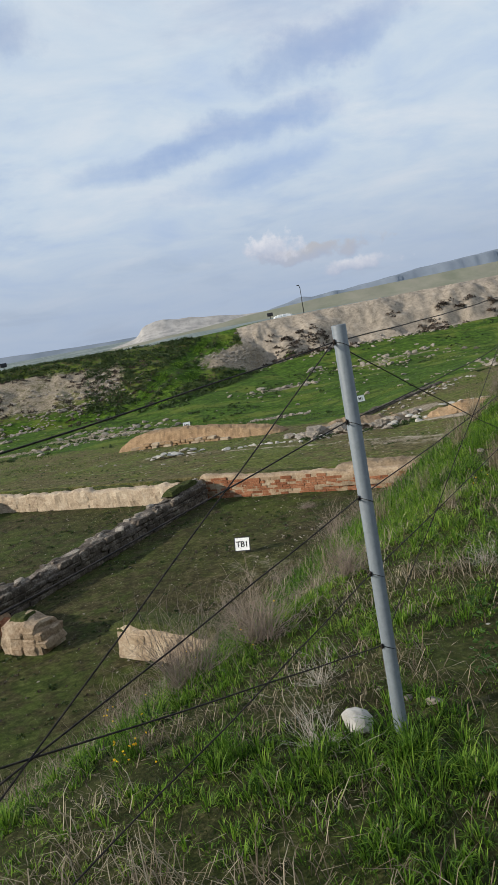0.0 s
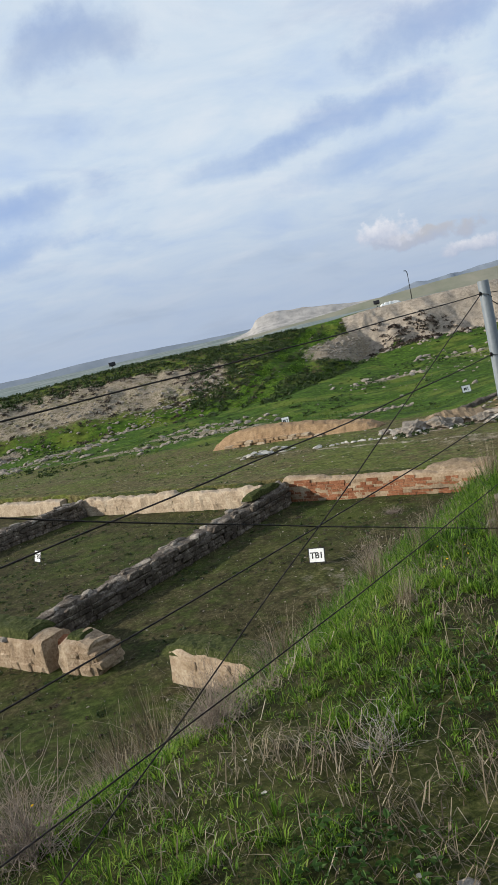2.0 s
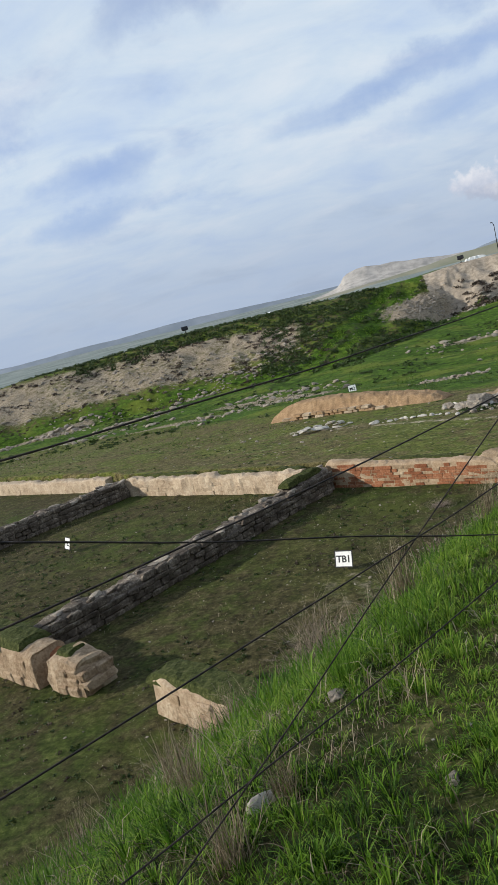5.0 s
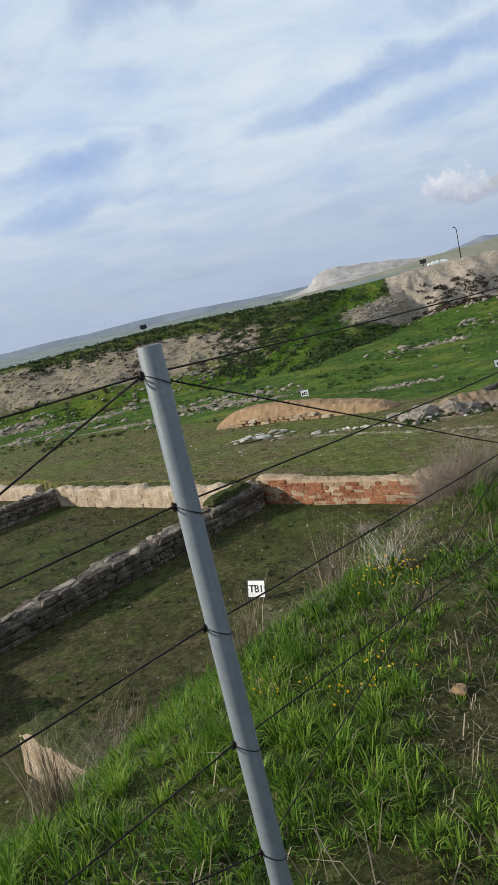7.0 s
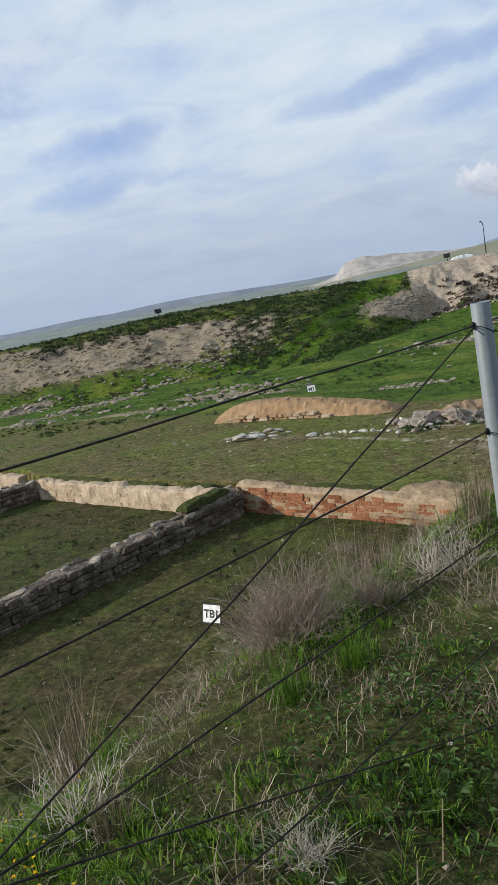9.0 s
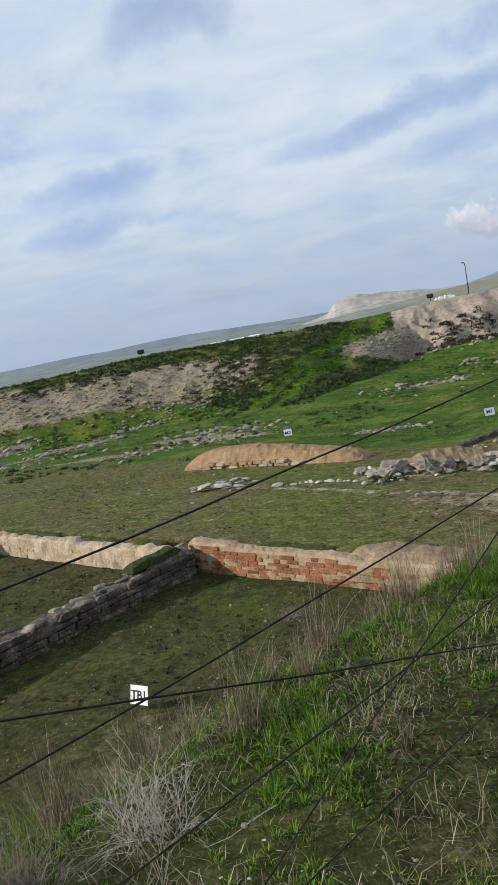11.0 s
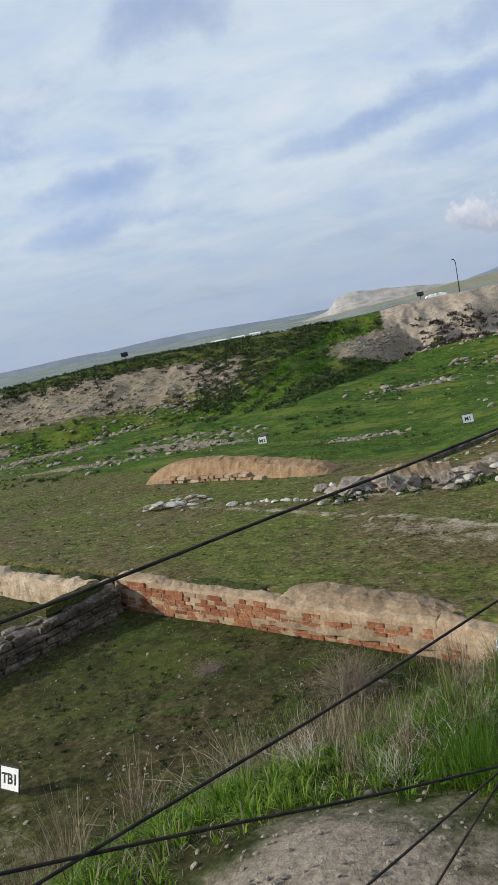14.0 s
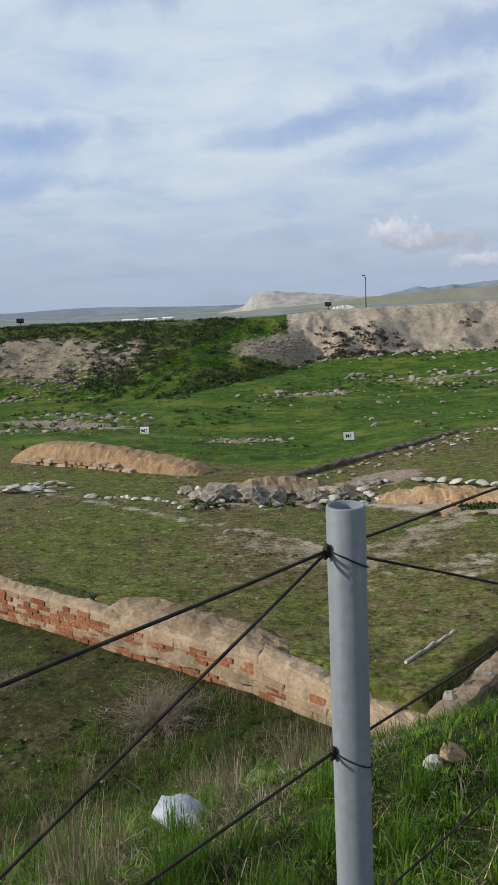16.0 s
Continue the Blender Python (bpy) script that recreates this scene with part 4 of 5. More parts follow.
def tufted_layer(name, tufts_, each, s_range, n_range, length, width, material, label, simple=False):
    """Grass in separate tufts whose blades fan out from one root; the lusher the ground, the taller the tuft."""
    cx, cy = scatter(tufts_, s_range, n_range)
    ok = kept(cx, cy)
    cx, cy = cx[ok], cy[ok]
    lush = np.clip(0.70 + 1.25 * growth(cx, cy), 0.35, 1.7)
    tall = (length[0] + (length[1] - length[0]) * gen.random(len(cx)) ** 1.4) * lush
    count = np.maximum(6, (each * lush * gen.uniform(0.5, 1.4, len(cx))).astype(int))
    tall, size = np.repeat(tall, count), np.repeat(0.014 + 0.020 * gen.random(len(cx)) * lush, count)
    turn, far = gen.uniform(0, 2 * math.pi, len(tall)), np.sqrt(gen.random(len(tall)))
    dirs = np.stack([np.cos(turn), np.sin(turn)], 1)
    x, y = np.repeat(cx, count) + dirs[:, 0] * far * size, np.repeat(cy, count) + dirs[:, 1] * far * size
    lean = np.clip(0.15 + 0.85 * far + gen.normal(0, 0.22, len(tall)), 0.05, 1.5)
    roots = np.stack([x, y, ground_height(x, y) - 0.012], 1)
    return blades(name, roots, tall * gen.uniform(0.55, 1.15, len(tall)), gen.uniform(*width, len(tall)), dirs, lean, material, label, simple=simple)


tufted_layer("bank_grass", 19000, 26, (-3.5, 17.3), (-0.9, 2.5), (0.03, 0.115), (0.003, 0.0065), BLADE, "fresh green grass in uneven tufts on the bank")
tufted_layer("bank_short_grass", 42000, 9, (-3.5, 17.3), (-0.9, 2.5), (0.02, 0.055), (0.003, 0.006), BLADE, "short bright grass between the tufts", True)
grass_layer("bank_undergrowth", 420000, (-3.5, 17.3), (-0.9, 2.5), 42000, 0.06, (0.020, 0.06), (0.005, 0.010), SHADED_UNDERGROWTH, "short green undergrowth on the bank, coloured dark as if shaded", False, (0.5, 1.5), True)
grass_layer("slope_grass", 140000, (-4, 24), (2.3, 10.0), 9000, 0.14, (0.06, 0.24), (0.006, 0.012), TUFT_GREEN, "fresh green grass on the slope of the bank")
grass_layer("bank_straw", 130000, (-3.5, 16.5), (-1.2, 3.4), 2200, 0.08, (0.05, 0.26), (0.0025, 0.005), STRAW, "dry bent straw among the green grass", True, (0.8, 1.6))
grass_layer("bank_thatch", 230000, (-3.5, 17.0), (-0.9, 2.6), 9000, 0.10, (0.05, 0.14), (0.004, 0.008), STRAW, "flattened dead grass between the green tufts", True, (1.2, 1.8), True)
grass_layer("slope_straw", 46000, (-4, 24), (3.0, 10.2), 2600, 0.22, (0.12, 0.50), (0.004, 0.008), STRAW, "tall dry straw on the lower slope", True, (0.15, 0.9))


def turf_layer(name, count, x_range, y_range, length, width, material, label, test):
    x, y = gen.uniform(*x_range, count), gen.uniform(*y_range, count)
    patch = rumple(x, y, 2.6, 71, 4)
    ok = test(x, y) & (gen.random(count) < np.clip(0.45 + 1.0 * patch, 0.05, 1))
    x, y, patch = x[ok], y[ok], patch[ok]
    turn = gen.uniform(0, 2 * math.pi, len(x))
    roots = np.stack([x, y, ground_height(x, y) - 0.01], 1)
    size = np.clip(0.7 + patch, 0.4, 1.6)
    return blades(name, roots, gen.uniform(*length, len(x)) * size, gen.uniform(*width, len(x)), np.stack([np.cos(turn), np.sin(turn)], 1), gen.uniform(0.2, 1.1, len(x)), material, label)


def in_pit(x, y):
    s, n = bank_frame(x, y)
    return (n > bank_lines(s)[0] - 0.6) & (y < np.interp(x, BACK_X, BACK_Y) - 0.5)


def on_terrace(x, y):
    return y > np.interp(x, BACK_X, BACK_Y) + 0.6


turf_layer("pit_turf", 70000, (-26, 0), (5, 30), (0.025, 0.075), (0.008, 0.018), DRAB, "short sparse turf on the excavated floor", in_pit)
turf_layer("pit_straw", 12000, (-26, 0), (5, 30), (0.04, 0.14), (0.006, 0.012), STRAW, "dry stalks on the excavated floor", in_pit)
turf_layer("terrace_turf", 90000, (-36, 12), (18, 45), (0.025, 0.06), (0.008, 0.02), OLIVE, "short turf on the terrace behind the walls", on_terrace)
turf_layer("field_grass", 60000, (-48, 34), (42, 84), (0.06, 0.18), (0.02, 0.05), MEADOW, "lush spring grass in the hollow", on_terrace)


def on_track(x, y):
    u = x - (y - 86) * 0.44
    return (np.abs(u + 10.2) < 0.75) | (np.abs(u + 13.0) < 0.6)


turf_layer("track_grass", 130000, (-15, 3), (83, 111), (0.12, 0.28), (0.04, 0.08), BLADE, "fresh pale green grass in two wheel tracks up the ridge", on_track)


def clump_cloud(name, places, sizes, leaf, leaves, material, label, category="bush"):
    """Low scrub: each clump many small leaf cards at odd angles over a dome."""
    count = len(places) * leaves
    centre = np.repeat(places, leaves, 0)
    size = np.repeat(sizes, leaves)
    way = gen.normal(0, 1, (count, 3))
    way[:, 2] = np.abs(way[:, 2]) * 0.8
    way /= np.linalg.norm(way, axis=1)[:, None]
    p = centre + way * (size * gen.uniform(0.35, 1.0, count))[:, None] * np.array((1, 1, 0.75))
    a = gen.normal(0, 1, (count, 3))
    a /= np.linalg.norm(a, axis=1)[:, None]
    b = np.cross(a, gen.normal(0, 1, (count, 3)))
    b /= np.linalg.norm(b, axis=1)[:, None] + 1e-9
    l = (leaf * size * gen.uniform(0.5, 1.3, count))[:, None]
    verts = np.stack([p - a * l, p + b * l * 0.6, p + a * l, p - b * l * 0.6], 1).reshape(-1, 3)
    ob = new(name, big_mesh(name, verts, np.arange(count * 4), 4, material, False))
    return tagged(ob, label, category, kind="stuff")


def strewn(count, x_range, y_range, test):
    x, y = gen.uniform(*x_range, count), gen.uniform(*y_range, count)
    ok = test(x, y)
    x, y = x[ok], y[ok]
    return np.stack([x, y, ground_height(x, y)], 1)


foot_of = lambda x: np.interp(x, [-150, -40, -22, -8, 4, 9, 70], [60, 84, 86, 82, 98, 107, 109])
rim_of = lambda x: np.interp(x, [-150, -60, -31, -12, 0, 5, 70], [82, 98, 105, 108, 114, 113.5, 115])
at = strewn(8600, (-70, 3), (80, 112), lambda x, y: (rumple(x, y, 6, 81) > np.where(x > -40, -0.42, 0.25)) & (spot(x, y, 0.6, 103.6, 7.5, 3.4, 48) < 0.25) & (((x > -20) & (y > foot_of(x))) | (y > rim_of(x) - 5) | (np.abs(x + 11.6 - (y - 86) * 0.44) < 4)) & (np.abs(np.abs(x + 11.6 - (y - 86) * 0.44) - 1.4) > 1.0))
clump_cloud("ridge_scrub", at, gen.uniform(0.2, 0.62, len(at)), 0.27, 20, SCRUB_GREEN, "dark green low growth on the ridge")
at = strewn(1100, (5, 60), (103.5, 112), lambda x, y: ((rumple(x, y, 4.5, 83) > 0.15) & (y < 110.3)) | ((np.abs(x - 11) < 4) & (y < 109.3)))
clump_cloud("cliff_scrub", at, gen.uniform(0.25, 0.75, len(at)), 0.30, 26, SCRUB_BROWN, "brown dry bushes at the foot of the cut cliff")
at = strewn(1400, (-75, -11), (82, 102), lambda x, y: (rumple(x, y * 1.6, 5.0, 85) > np.where(x > -34, -0.02, 0.16)))
clump_cloud("heap_scrub", at, gen.uniform(0.15, 0.5, len(at)), 0.30, 24, SCRUB_BROWN, "brown dry bushes on the spoil heap")
at = strewn(4600, (-55, 40), (50, 104), lambda x, y: (rumple(x, y, 5.0, 87) > 0.18) & (y < foot_of(x) + 4))
clump_cloud("field_scrub", at, gen.uniform(0.10, 0.32, len(at)), 0.36, 22, SCRUB_GREEN, "darker green weeds in the hollow")
at = strewn(5200, (-24, 0), (4, 30), lambda x, y: in_pit(x, y) & (rumple(x, y, 1.8, 99, 4) > -0.05))
half = len(at) * 3 // 5
clump_cloud("pit_weeds", at[:half], gen.uniform(0.03, 0.11, half), 0.36, 16, SCRUB_GREEN, "low dark green weeds on the excavated floor")
clump_cloud("pit_dead_weeds", at[half:], gen.uniform(0.03, 0.09, len(at) - half), 0.34, 14, SCRUB_BROWN, "low withered brown weeds on the excavated floor")
at = strewn(3000, (-34, 10), (18, 48), lambda x, y: on_terrace(x, y) & (rumple(x, y, 2.2, 89) > 0.08))
clump_cloud("terrace_weeds", at, gen.uniform(0.03, 0.085, len(at)), 0.40, 16, SCRUB_GREEN, "low dark weeds on the terrace")


at = np.concatenate([strewn(150, (-4.2, 2.6), (32.9, 34.4), lambda x, y: rumple(x, y, 1.2, 95) > -0.1), strewn(50, (4.5, 7.5), (30.3, 31.5), on_terrace)])
clump_cloud("mound_weeds", at, gen.uniform(0.07, 0.24, len(at)), 0.32, 26, SCRUB_GREEN, "dark green weeds round the rock outcrop")


def weed_patch(places):
    """Broad leaves on short stalks."""
    verts, faces = [], []
    r = random.Random(3)
    for cx, cy, radius, count in places:
        for _ in range(count):
            a, d = r.uniform(0, 6.283), radius * math.sqrt(r.random())
            x, y = cx + d * math.cos(a), cy + d * math.sin(a)
            base = Vector((x, y, z_at(x, y) + r.uniform(0.02, 0.10)))
            turn = Euler((r.uniform(-0.6, 0.6), r.uniform(-0.6, 0.6), r.uniform(0, 6.28))).to_matrix()
            l = r.uniform(0.007, 0.018)
            w = l * r.uniform(0.38, 0.5)
            k = len(verts)
            verts += [base + turn @ Vector(v) for v in ((0, -l, 0), (w, -l * 0.3, 0.004), (w * 0.9, l * 0.4, 0.002), (0, l, -0.006), (-w * 0.9, l * 0.4, 0.002), (-w, -l * 0.3, 0.004), (0, 0, -0.004))]
            faces += [(k + 6, k + j, k + (j + 1) % 6) for j in range(6)]
    return tagged(new("broadleaf_weeds", mesh_of("broadleaf_weeds", verts, faces, WEED)), "dark green broad-leaved weeds on the bank", "weed", kind="stuff")


weed_patch([(-5.85, 2.95, 0.42, 420), (-5.6, 2.6, 0.3, 200), (-3.9, 5.5, 0.5, 480), (-3.35, 5.55, 0.45, 420), (-3.5, 5.9, 0.4, 260), (-10.35, -4.05, 0.25, 260), (-10.15, -3.5, 0.22, 220), (-6.3, 2.2, 0.4, 260), (-4.6, 4.9, 0.5, 320), (-5.5, 3.3, 0.35, 420), (-7.6, 0.7, 0.3, 120), (-9.6, -2.6, 0.3, 120), (-2.2, 7.4, 0.4, 420), (-1.0, 8.2, 0.5, 420)])


def shrub_mesh(name, seed, count, height, spread, material, thin=0.004, droop=0.2, forks=3):
    """A dead shrub: many forked, curving twigs from one root."""
    r = random.Random(seed)
    verts, faces = [], []

    def twig(start, way, length, radius, level):
        pts, p, w = [start], start.copy(), way.copy()
        steps = 4
        for _ in range(steps):
            w = (w + Vector((r.gauss(0, 0.22), r.gauss(0, 0.22), r.gauss(0, 0.16) - droop * 0.12))).normalized()
            p = p + w * (length / steps)
            pts.append(p.copy())
        k = len(verts)
        for j, q in enumerate(pts):
            rad = radius * (1 - 0.8 * j / steps)
            for a in range(3):
                verts.append(q + Vector((math.cos(a * 2.094), math.sin(a * 2.094), 0.3 * math.sin(a * 2.1))) * rad)
        for j in range(steps):
            for a in range(3):
                u, v = k + j * 3 + a, k + j * 3 + (a + 1) % 3
                faces.append((u, v, v + 3, u + 3))
        if level:
            for _ in range(forks):
                j = r.randint(1, steps)
                side = (w + Vector((r.gauss(0, 0.7), r.gauss(0, 0.7), r.gauss(0, 0.5)))).normalized()
                twig(pts[j].copy(), side, length * r.uniform(0.35, 0.6), radius * 0.55, level - 1)

    for _ in range(count):
        a = r.uniform(0, 6.283)
        out = abs(r.gauss(0, spread))
        way = Vector((math.cos(a) * out, math.sin(a) * out, r.uniform(0.35, 1.0))).normalized()
        start = Vector((r.gauss(0, 0.05), r.gauss(0, 0.05), -0.02))
        twig(start, way, height * r.uniform(0.55, 1.05), thin, 1)
    return mesh_of(name, verts, faces, material, True)


def tuft_mesh(name, seed, count, height, spread, material):
    """A tuft of long dry blades that arch outwards."""
    r = np.random.default_rng(seed)
    turn = r.uniform(0, 2 * math.pi, count)
    lean, lengths, width = np.abs(r.normal(0, spread, count)), height * r.uniform(0.45, 1.1, count), r.uniform(0.003, 0.007, count)
    roots = np.stack([r.normal(0, 0.05, count), r.normal(0, 0.05, count), np.full(count, -0.02)], 1)
    dirs = np.stack([np.cos(turn), np.sin(turn)], 1)
    side = np.stack([-dirs[:, 1], dirs[:, 0], 0 * turn], 1) * (width / 2)[:, None]
    rows, p = [roots - side, roots + side], roots
    for k in range(1, 5):
        tilt = lean * (0.4 + 0.45 * k)
        p = p + (lengths / 4)[:, None] * np.concatenate([dirs * np.sin(tilt)[:, None], np.cos(tilt)[:, None]], 1)
        rows += [p - side * (1 - 0.22 * k), p + side * (1 - 0.22 * k)]
    verts = np.stack(rows, 1).reshape(-1, 3)
    quads = np.concatenate([[2 * k, 2 * k + 1, 2 * k + 3, 2 * k + 2] for k in range(4)])
    corners = (np.arange(count)[:, None] * 10 + quads).ravel()
    return big_mesh(name, verts, corners, 4, material, False)


shrubs = [shrub_mesh("dry_shrub", 200 + k, 120, 0.5, 0.75, TWIG, 0.0035) for k in range(3)]
pale_shrubs = [shrub_mesh("bleached_shrub", 220 + k, 42, 0.5, 0.8, TWIG_PALE, 0.0035, 0.5) for k in range(3)]
ball_shrubs = [shrub_mesh("ball_shrub", 230 + k, 230, 0.5, 1.3, TWIG, 0.0034, 0.7, 4) for k in range(2)]
tufts = [tuft_mesh("straw_tuft", 240 + k, 150, 0.5, 0.32, STRAW) for k in range(4)]
green_tufts = [tuft_mesh("grass_tuft", 250 + k, 160, 0.4, 0.35, TUFT_GREEN) for k in range(3)]


def plant(name, data, x, y, size, label, category, group, squash=1.0):
    r = random.Random(int(x * 100) + int(y * 37))
    ob = new(name, data)
    ob.matrix_basis = Matrix.LocRotScale((x, y, z_at(x, y) - 0.01), Euler((0, 0, r.uniform(0, 6.28))), (size, size, size * squash))
    return tagged(ob, label, category, group)


for k, (x, y, size) in enumerate([(-6.22, 4.00, 0.78), (-6.28, 4.25, 0.72), (-6.34, 4.08, 0.62), (-6.12, 4.15, 0.68), (-11.3, -2.9, 0.8), (-11.72, -3.1, 0.9), (-10.65, -2.3, 0.55), (-5.85, 4.3, 0.55), (-12.6, 2.0, 1.3),
                                  (-9.3, 4.4, 1.2), (-11.0, 6.8, 1.3), (-12.2, 8.7, 1.2), (-7.4, 9.6, 1.4), (-7.0, 11.6, 1.3), (-9.4, 11.0, 1.2), (-9.0, 12.7, 1.3), (-6.4, 4.4, 0.7)]):
    plant("dry_shrub", shrubs[k % 3], x, y, size, "leafless grey-brown dry shrub on the grassy bank", "shrub", "dry shrubs on the bank")
for k, (x, y, size) in enumerate([(-6.85, 2.85, 0.75), (-5.40, 4.50, 0.8), (-5.55, 4.55, 0.7), (-6.06, 2.50, 0.35), (-11.28, -4.25, 0.5), (-11.15, -3.75, 0.42), (-3.9, 9.3, 1.2), (-6.1, 2.5, 0.4), (-10.0, -2.9, 0.45), (-5.4, 11.5, 1.4), (-2.75, 7.2, 0.5), (-2.55, 7.35, 0.5), (-2.35, 7.55, 0.45), (-3.1, 7.5, 0.6)]):
    plant("bleached_shrub", pale_shrubs[k % 3], x, y, size, "bleached dead stalks bent over the grass", "shrub", "bleached dead plants on the bank", 0.75)
plant("round_bush", ball_shrubs[0], -3.65, 18.9, 2.2, "grey leafless round bush at the foot of the wall", "bush", "grey bushes in the room", 0.8)
plant("round_bush", ball_shrubs[1], -6.9, 20.6, 1.0, "small grey leafless bush on the floor of the room", "bush", "grey bushes in the room", 0.6)
for k, (x, y, size) in enumerate([(-9.3, 0.0, 0.6), (-8.95, -0.8, 0.6), (-9.66, -1.6, 0.5), (-8.8, -0.5, 0.5), (-9.6, 0.6, 0.8), (-10.4, -0.6, 0.9), (-11.3, -1.6, 0.9), (-2.7, 7.4, 0.6), (-2.45, 7.5, 0.6), (-3.0, 7.6, 0.7), (-2.9, 7.3, 0.5), (-2.2, 8.2, 0.6), (-2.3, 8.9, 0.6), (-1.8, 9.0, 0.6), (-1.5, 9.4, 0.6), (-3.4, 7.7, 0.7),
                                  (-6.7, 2.75, 0.5), (-7.2, 3.6, 1.0), (-6.0, 4.9, 0.9), (-5.2, 5.2, 0.9), (-4.9, 6.1, 0.9), (-4.4, 6.6, 0.9), (-8.3, 1.5, 0.9), (-7.6, 2.6, 0.8), (-11.2, -1.2, 1.0),
                                  (-12.4, 9.2, 1.3), (-11.4, 8.0, 1.3), (-10.3, 9.6, 1.3), (-8.2, 12.6, 1.3), (-6.8, 13.6, 1.3), (-5.5, 15.6, 1.3), (-4.6, 17.0, 1.2), (-13.6, 6.6, 1.4), (-4.0, 13.2, 1.3), (-2.6, 14.6, 1.2), (-7.9, 10.3, 1.2), (-6.2, 9.8, 1.2), (-5.7, 8.4, 1.1), (-2.2, 12.0, 1.1), (-1.2, 11.4, 1.0)]):
    plant("straw_tuft", tufts[k % 4], x, y, size, "tuft of long pale dry straw", "grass", "dry straw tufts")
r_tuft = random.Random(77)
for k in range(22):
    s_, n_ = r_tuft.uniform(10.5, 15.5), r_tuft.uniform(1.7, 2.6)
    plant("straw_tuft", tufts[k % 4], FENCE_A[0] + s_ * ALONG[0] + n_ * OUT[0], FENCE_A[1] + s_ * ALONG[1] + n_ * OUT[1], r_tuft.uniform(0.5, 0.85), "tuft of long pale dry straw", "grass", "dry straw tufts")
r_tuft = random.Random(78)
for k in range(48):
    s_, n_ = r_tuft.uniform(14.1, 15.5), r_tuft.uniform(0.6, 1.2)
    plant("grass_tuft", green_tufts[k % 3], FENCE_A[0] + s_ * ALONG[0] + n_ * OUT[0], FENCE_A[1] + s_ * ALONG[1] + n_ * OUT[1], r_tuft.uniform(0.35, 0.62), "thick tuft of long green grass", "grass", "green grass tufts")
for k, (x, y, size) in enumerate([(-6.0, 4.6, 0.7), (-6.2, 3.4, 0.7), (-5.95, 3.6, 0.7), (-3.7, 6.0, 0.6), (-3.5, 6.3, 0.6), (-3.2, 6.1, 0.5), (-4.3, 5.6, 0.6), (-4.0, 6.3, 0.6), (-9.3, -0.4, 0.6), (-8.6, 0.3, 0.7), (-8.3, 0.5, 0.6),
                                  (-1.6, 8.0, 0.6), (-1.2, 8.2, 0.6), (-0.8, 8.5, 0.6), (-1.9, 7.9, 0.6), (-2.2, 8.1, 0.6), (-0.9, 8.0, 0.5), (-11.6, -4.2, 0.5), (-12.0, -3.9, 0.5), (-7.3, 1.9, 0.6), (-7.6, 1.4, 0.6), (-6.9, 3.3, 0.6), (-1.0, 7.75, 0.55), (-1.3, 7.85, 0.6), (-1.75, 7.75, 0.6), (-1.45, 8.25, 0.6), (-1.1, 8.5, 0.6), (-1.7, 8.35, 0.6), (-1.95, 8.3, 0.55), (-2.5, 7.8, 0.6), (-2.2, 7.6, 0.6), (-1.4, 8.6, 0.6), (-2.0, 8.7, 0.55), (-10.9, -4.05, 0.3), (-7.0, 2.4, 0.6), (-5.2, 5.6, 0.6)]):
    plant("grass_tuft", green_tufts[k % 3], x, y, size, "thick tuft of long green grass", "grass", "green grass tufts")


def flowers(places):
    verts, faces = [], []
    r = random.Random(9)
    for cx, cy, count, radius in places:
        for _ in range(count):
            x, y = cx + r.gauss(0, radius), cy + r.gauss(0, radius)
            top = Vector((x, y, z_at(x, y) + r.uniform(0.08, 0.2)))
            tilt = Euler((r.uniform(-0.7, 0.7), r.uniform(-0.7, 0.7), r.uniform(0, 6.28))).to_matrix()
            k, size = len(verts), r.uniform(0.004, 0.0075)
            verts.append(top)
            for j in range(10):
                a, d = j * 0.6283, size * (1.0 if j % 2 == 0 else 0.55)
                verts.append(top + tilt @ Vector((d * math.cos(a), d * math.sin(a), 0.003 + 0.003 * (j % 2))))
            faces += [(k, k + 1 + j, k + 1 + (j + 1) % 10) for j in range(10)]
    return tagged(new("yellow_flowers", mesh_of("yellow_flowers", verts, faces, PETAL)), "small yellow wildflowers among the grass", "flower", kind="stuff")


flowers([(-11.96, -4.12, 14, 0.06), (-12.1, -3.8, 6, 0.12), (-6.97, 1.4, 16, 0.05), (-7.1, 1.25, 8, 0.05), (-6.82, 2.3, 40, 0.09), (-7.36, 1.5, 10, 0.06), (-6.93, 2.65, 12, 0.08), (-3.78, 5.66, 5, 0.02), (-9.4, -1.3, 5, 0.15), (-11.6, -3.0, 10, 0.2)])

# ---- signs ----


def letters(name, text, size, material):
    """Built-in letters as a flat mesh, centred on their origin."""
    curve = bpy.data.curves.new(name, "FONT")
    curve.body, curve.size, curve.align_x, curve.align_y, curve.extrude, curve.offset = text, size, "CENTER", "CENTER", 0.003, 0.006
    holder = new("letters_holder", curve)
    me = bpy.data.meshes.new_from_object(holder.evaluated_get(bpy.context.evaluated_depsgraph_get()))
    bpy.data.objects.remove(holder)
    me.name = name
    me.materials.clear()
    me.materials.append(material)
    return me


def site_sign(x, y, z, wide, tall, turn, text, label, legs=True):
    """A framed white panel, leaning back on two steel legs."""
    ground = z_at(x, y)
    sign = thing("site_sign", pose(x, y, ground, 0, 0, turn), label, "sign", "signs of the excavation")
    up = z - ground
    tilt = pose(0, 0, up, 72, 0, 0)
    panel = part("panel", mesh_from_bm("panel", box_bm((wide, tall, 0.012), 0.003), PANEL), sign, "white sign panel", tilt)
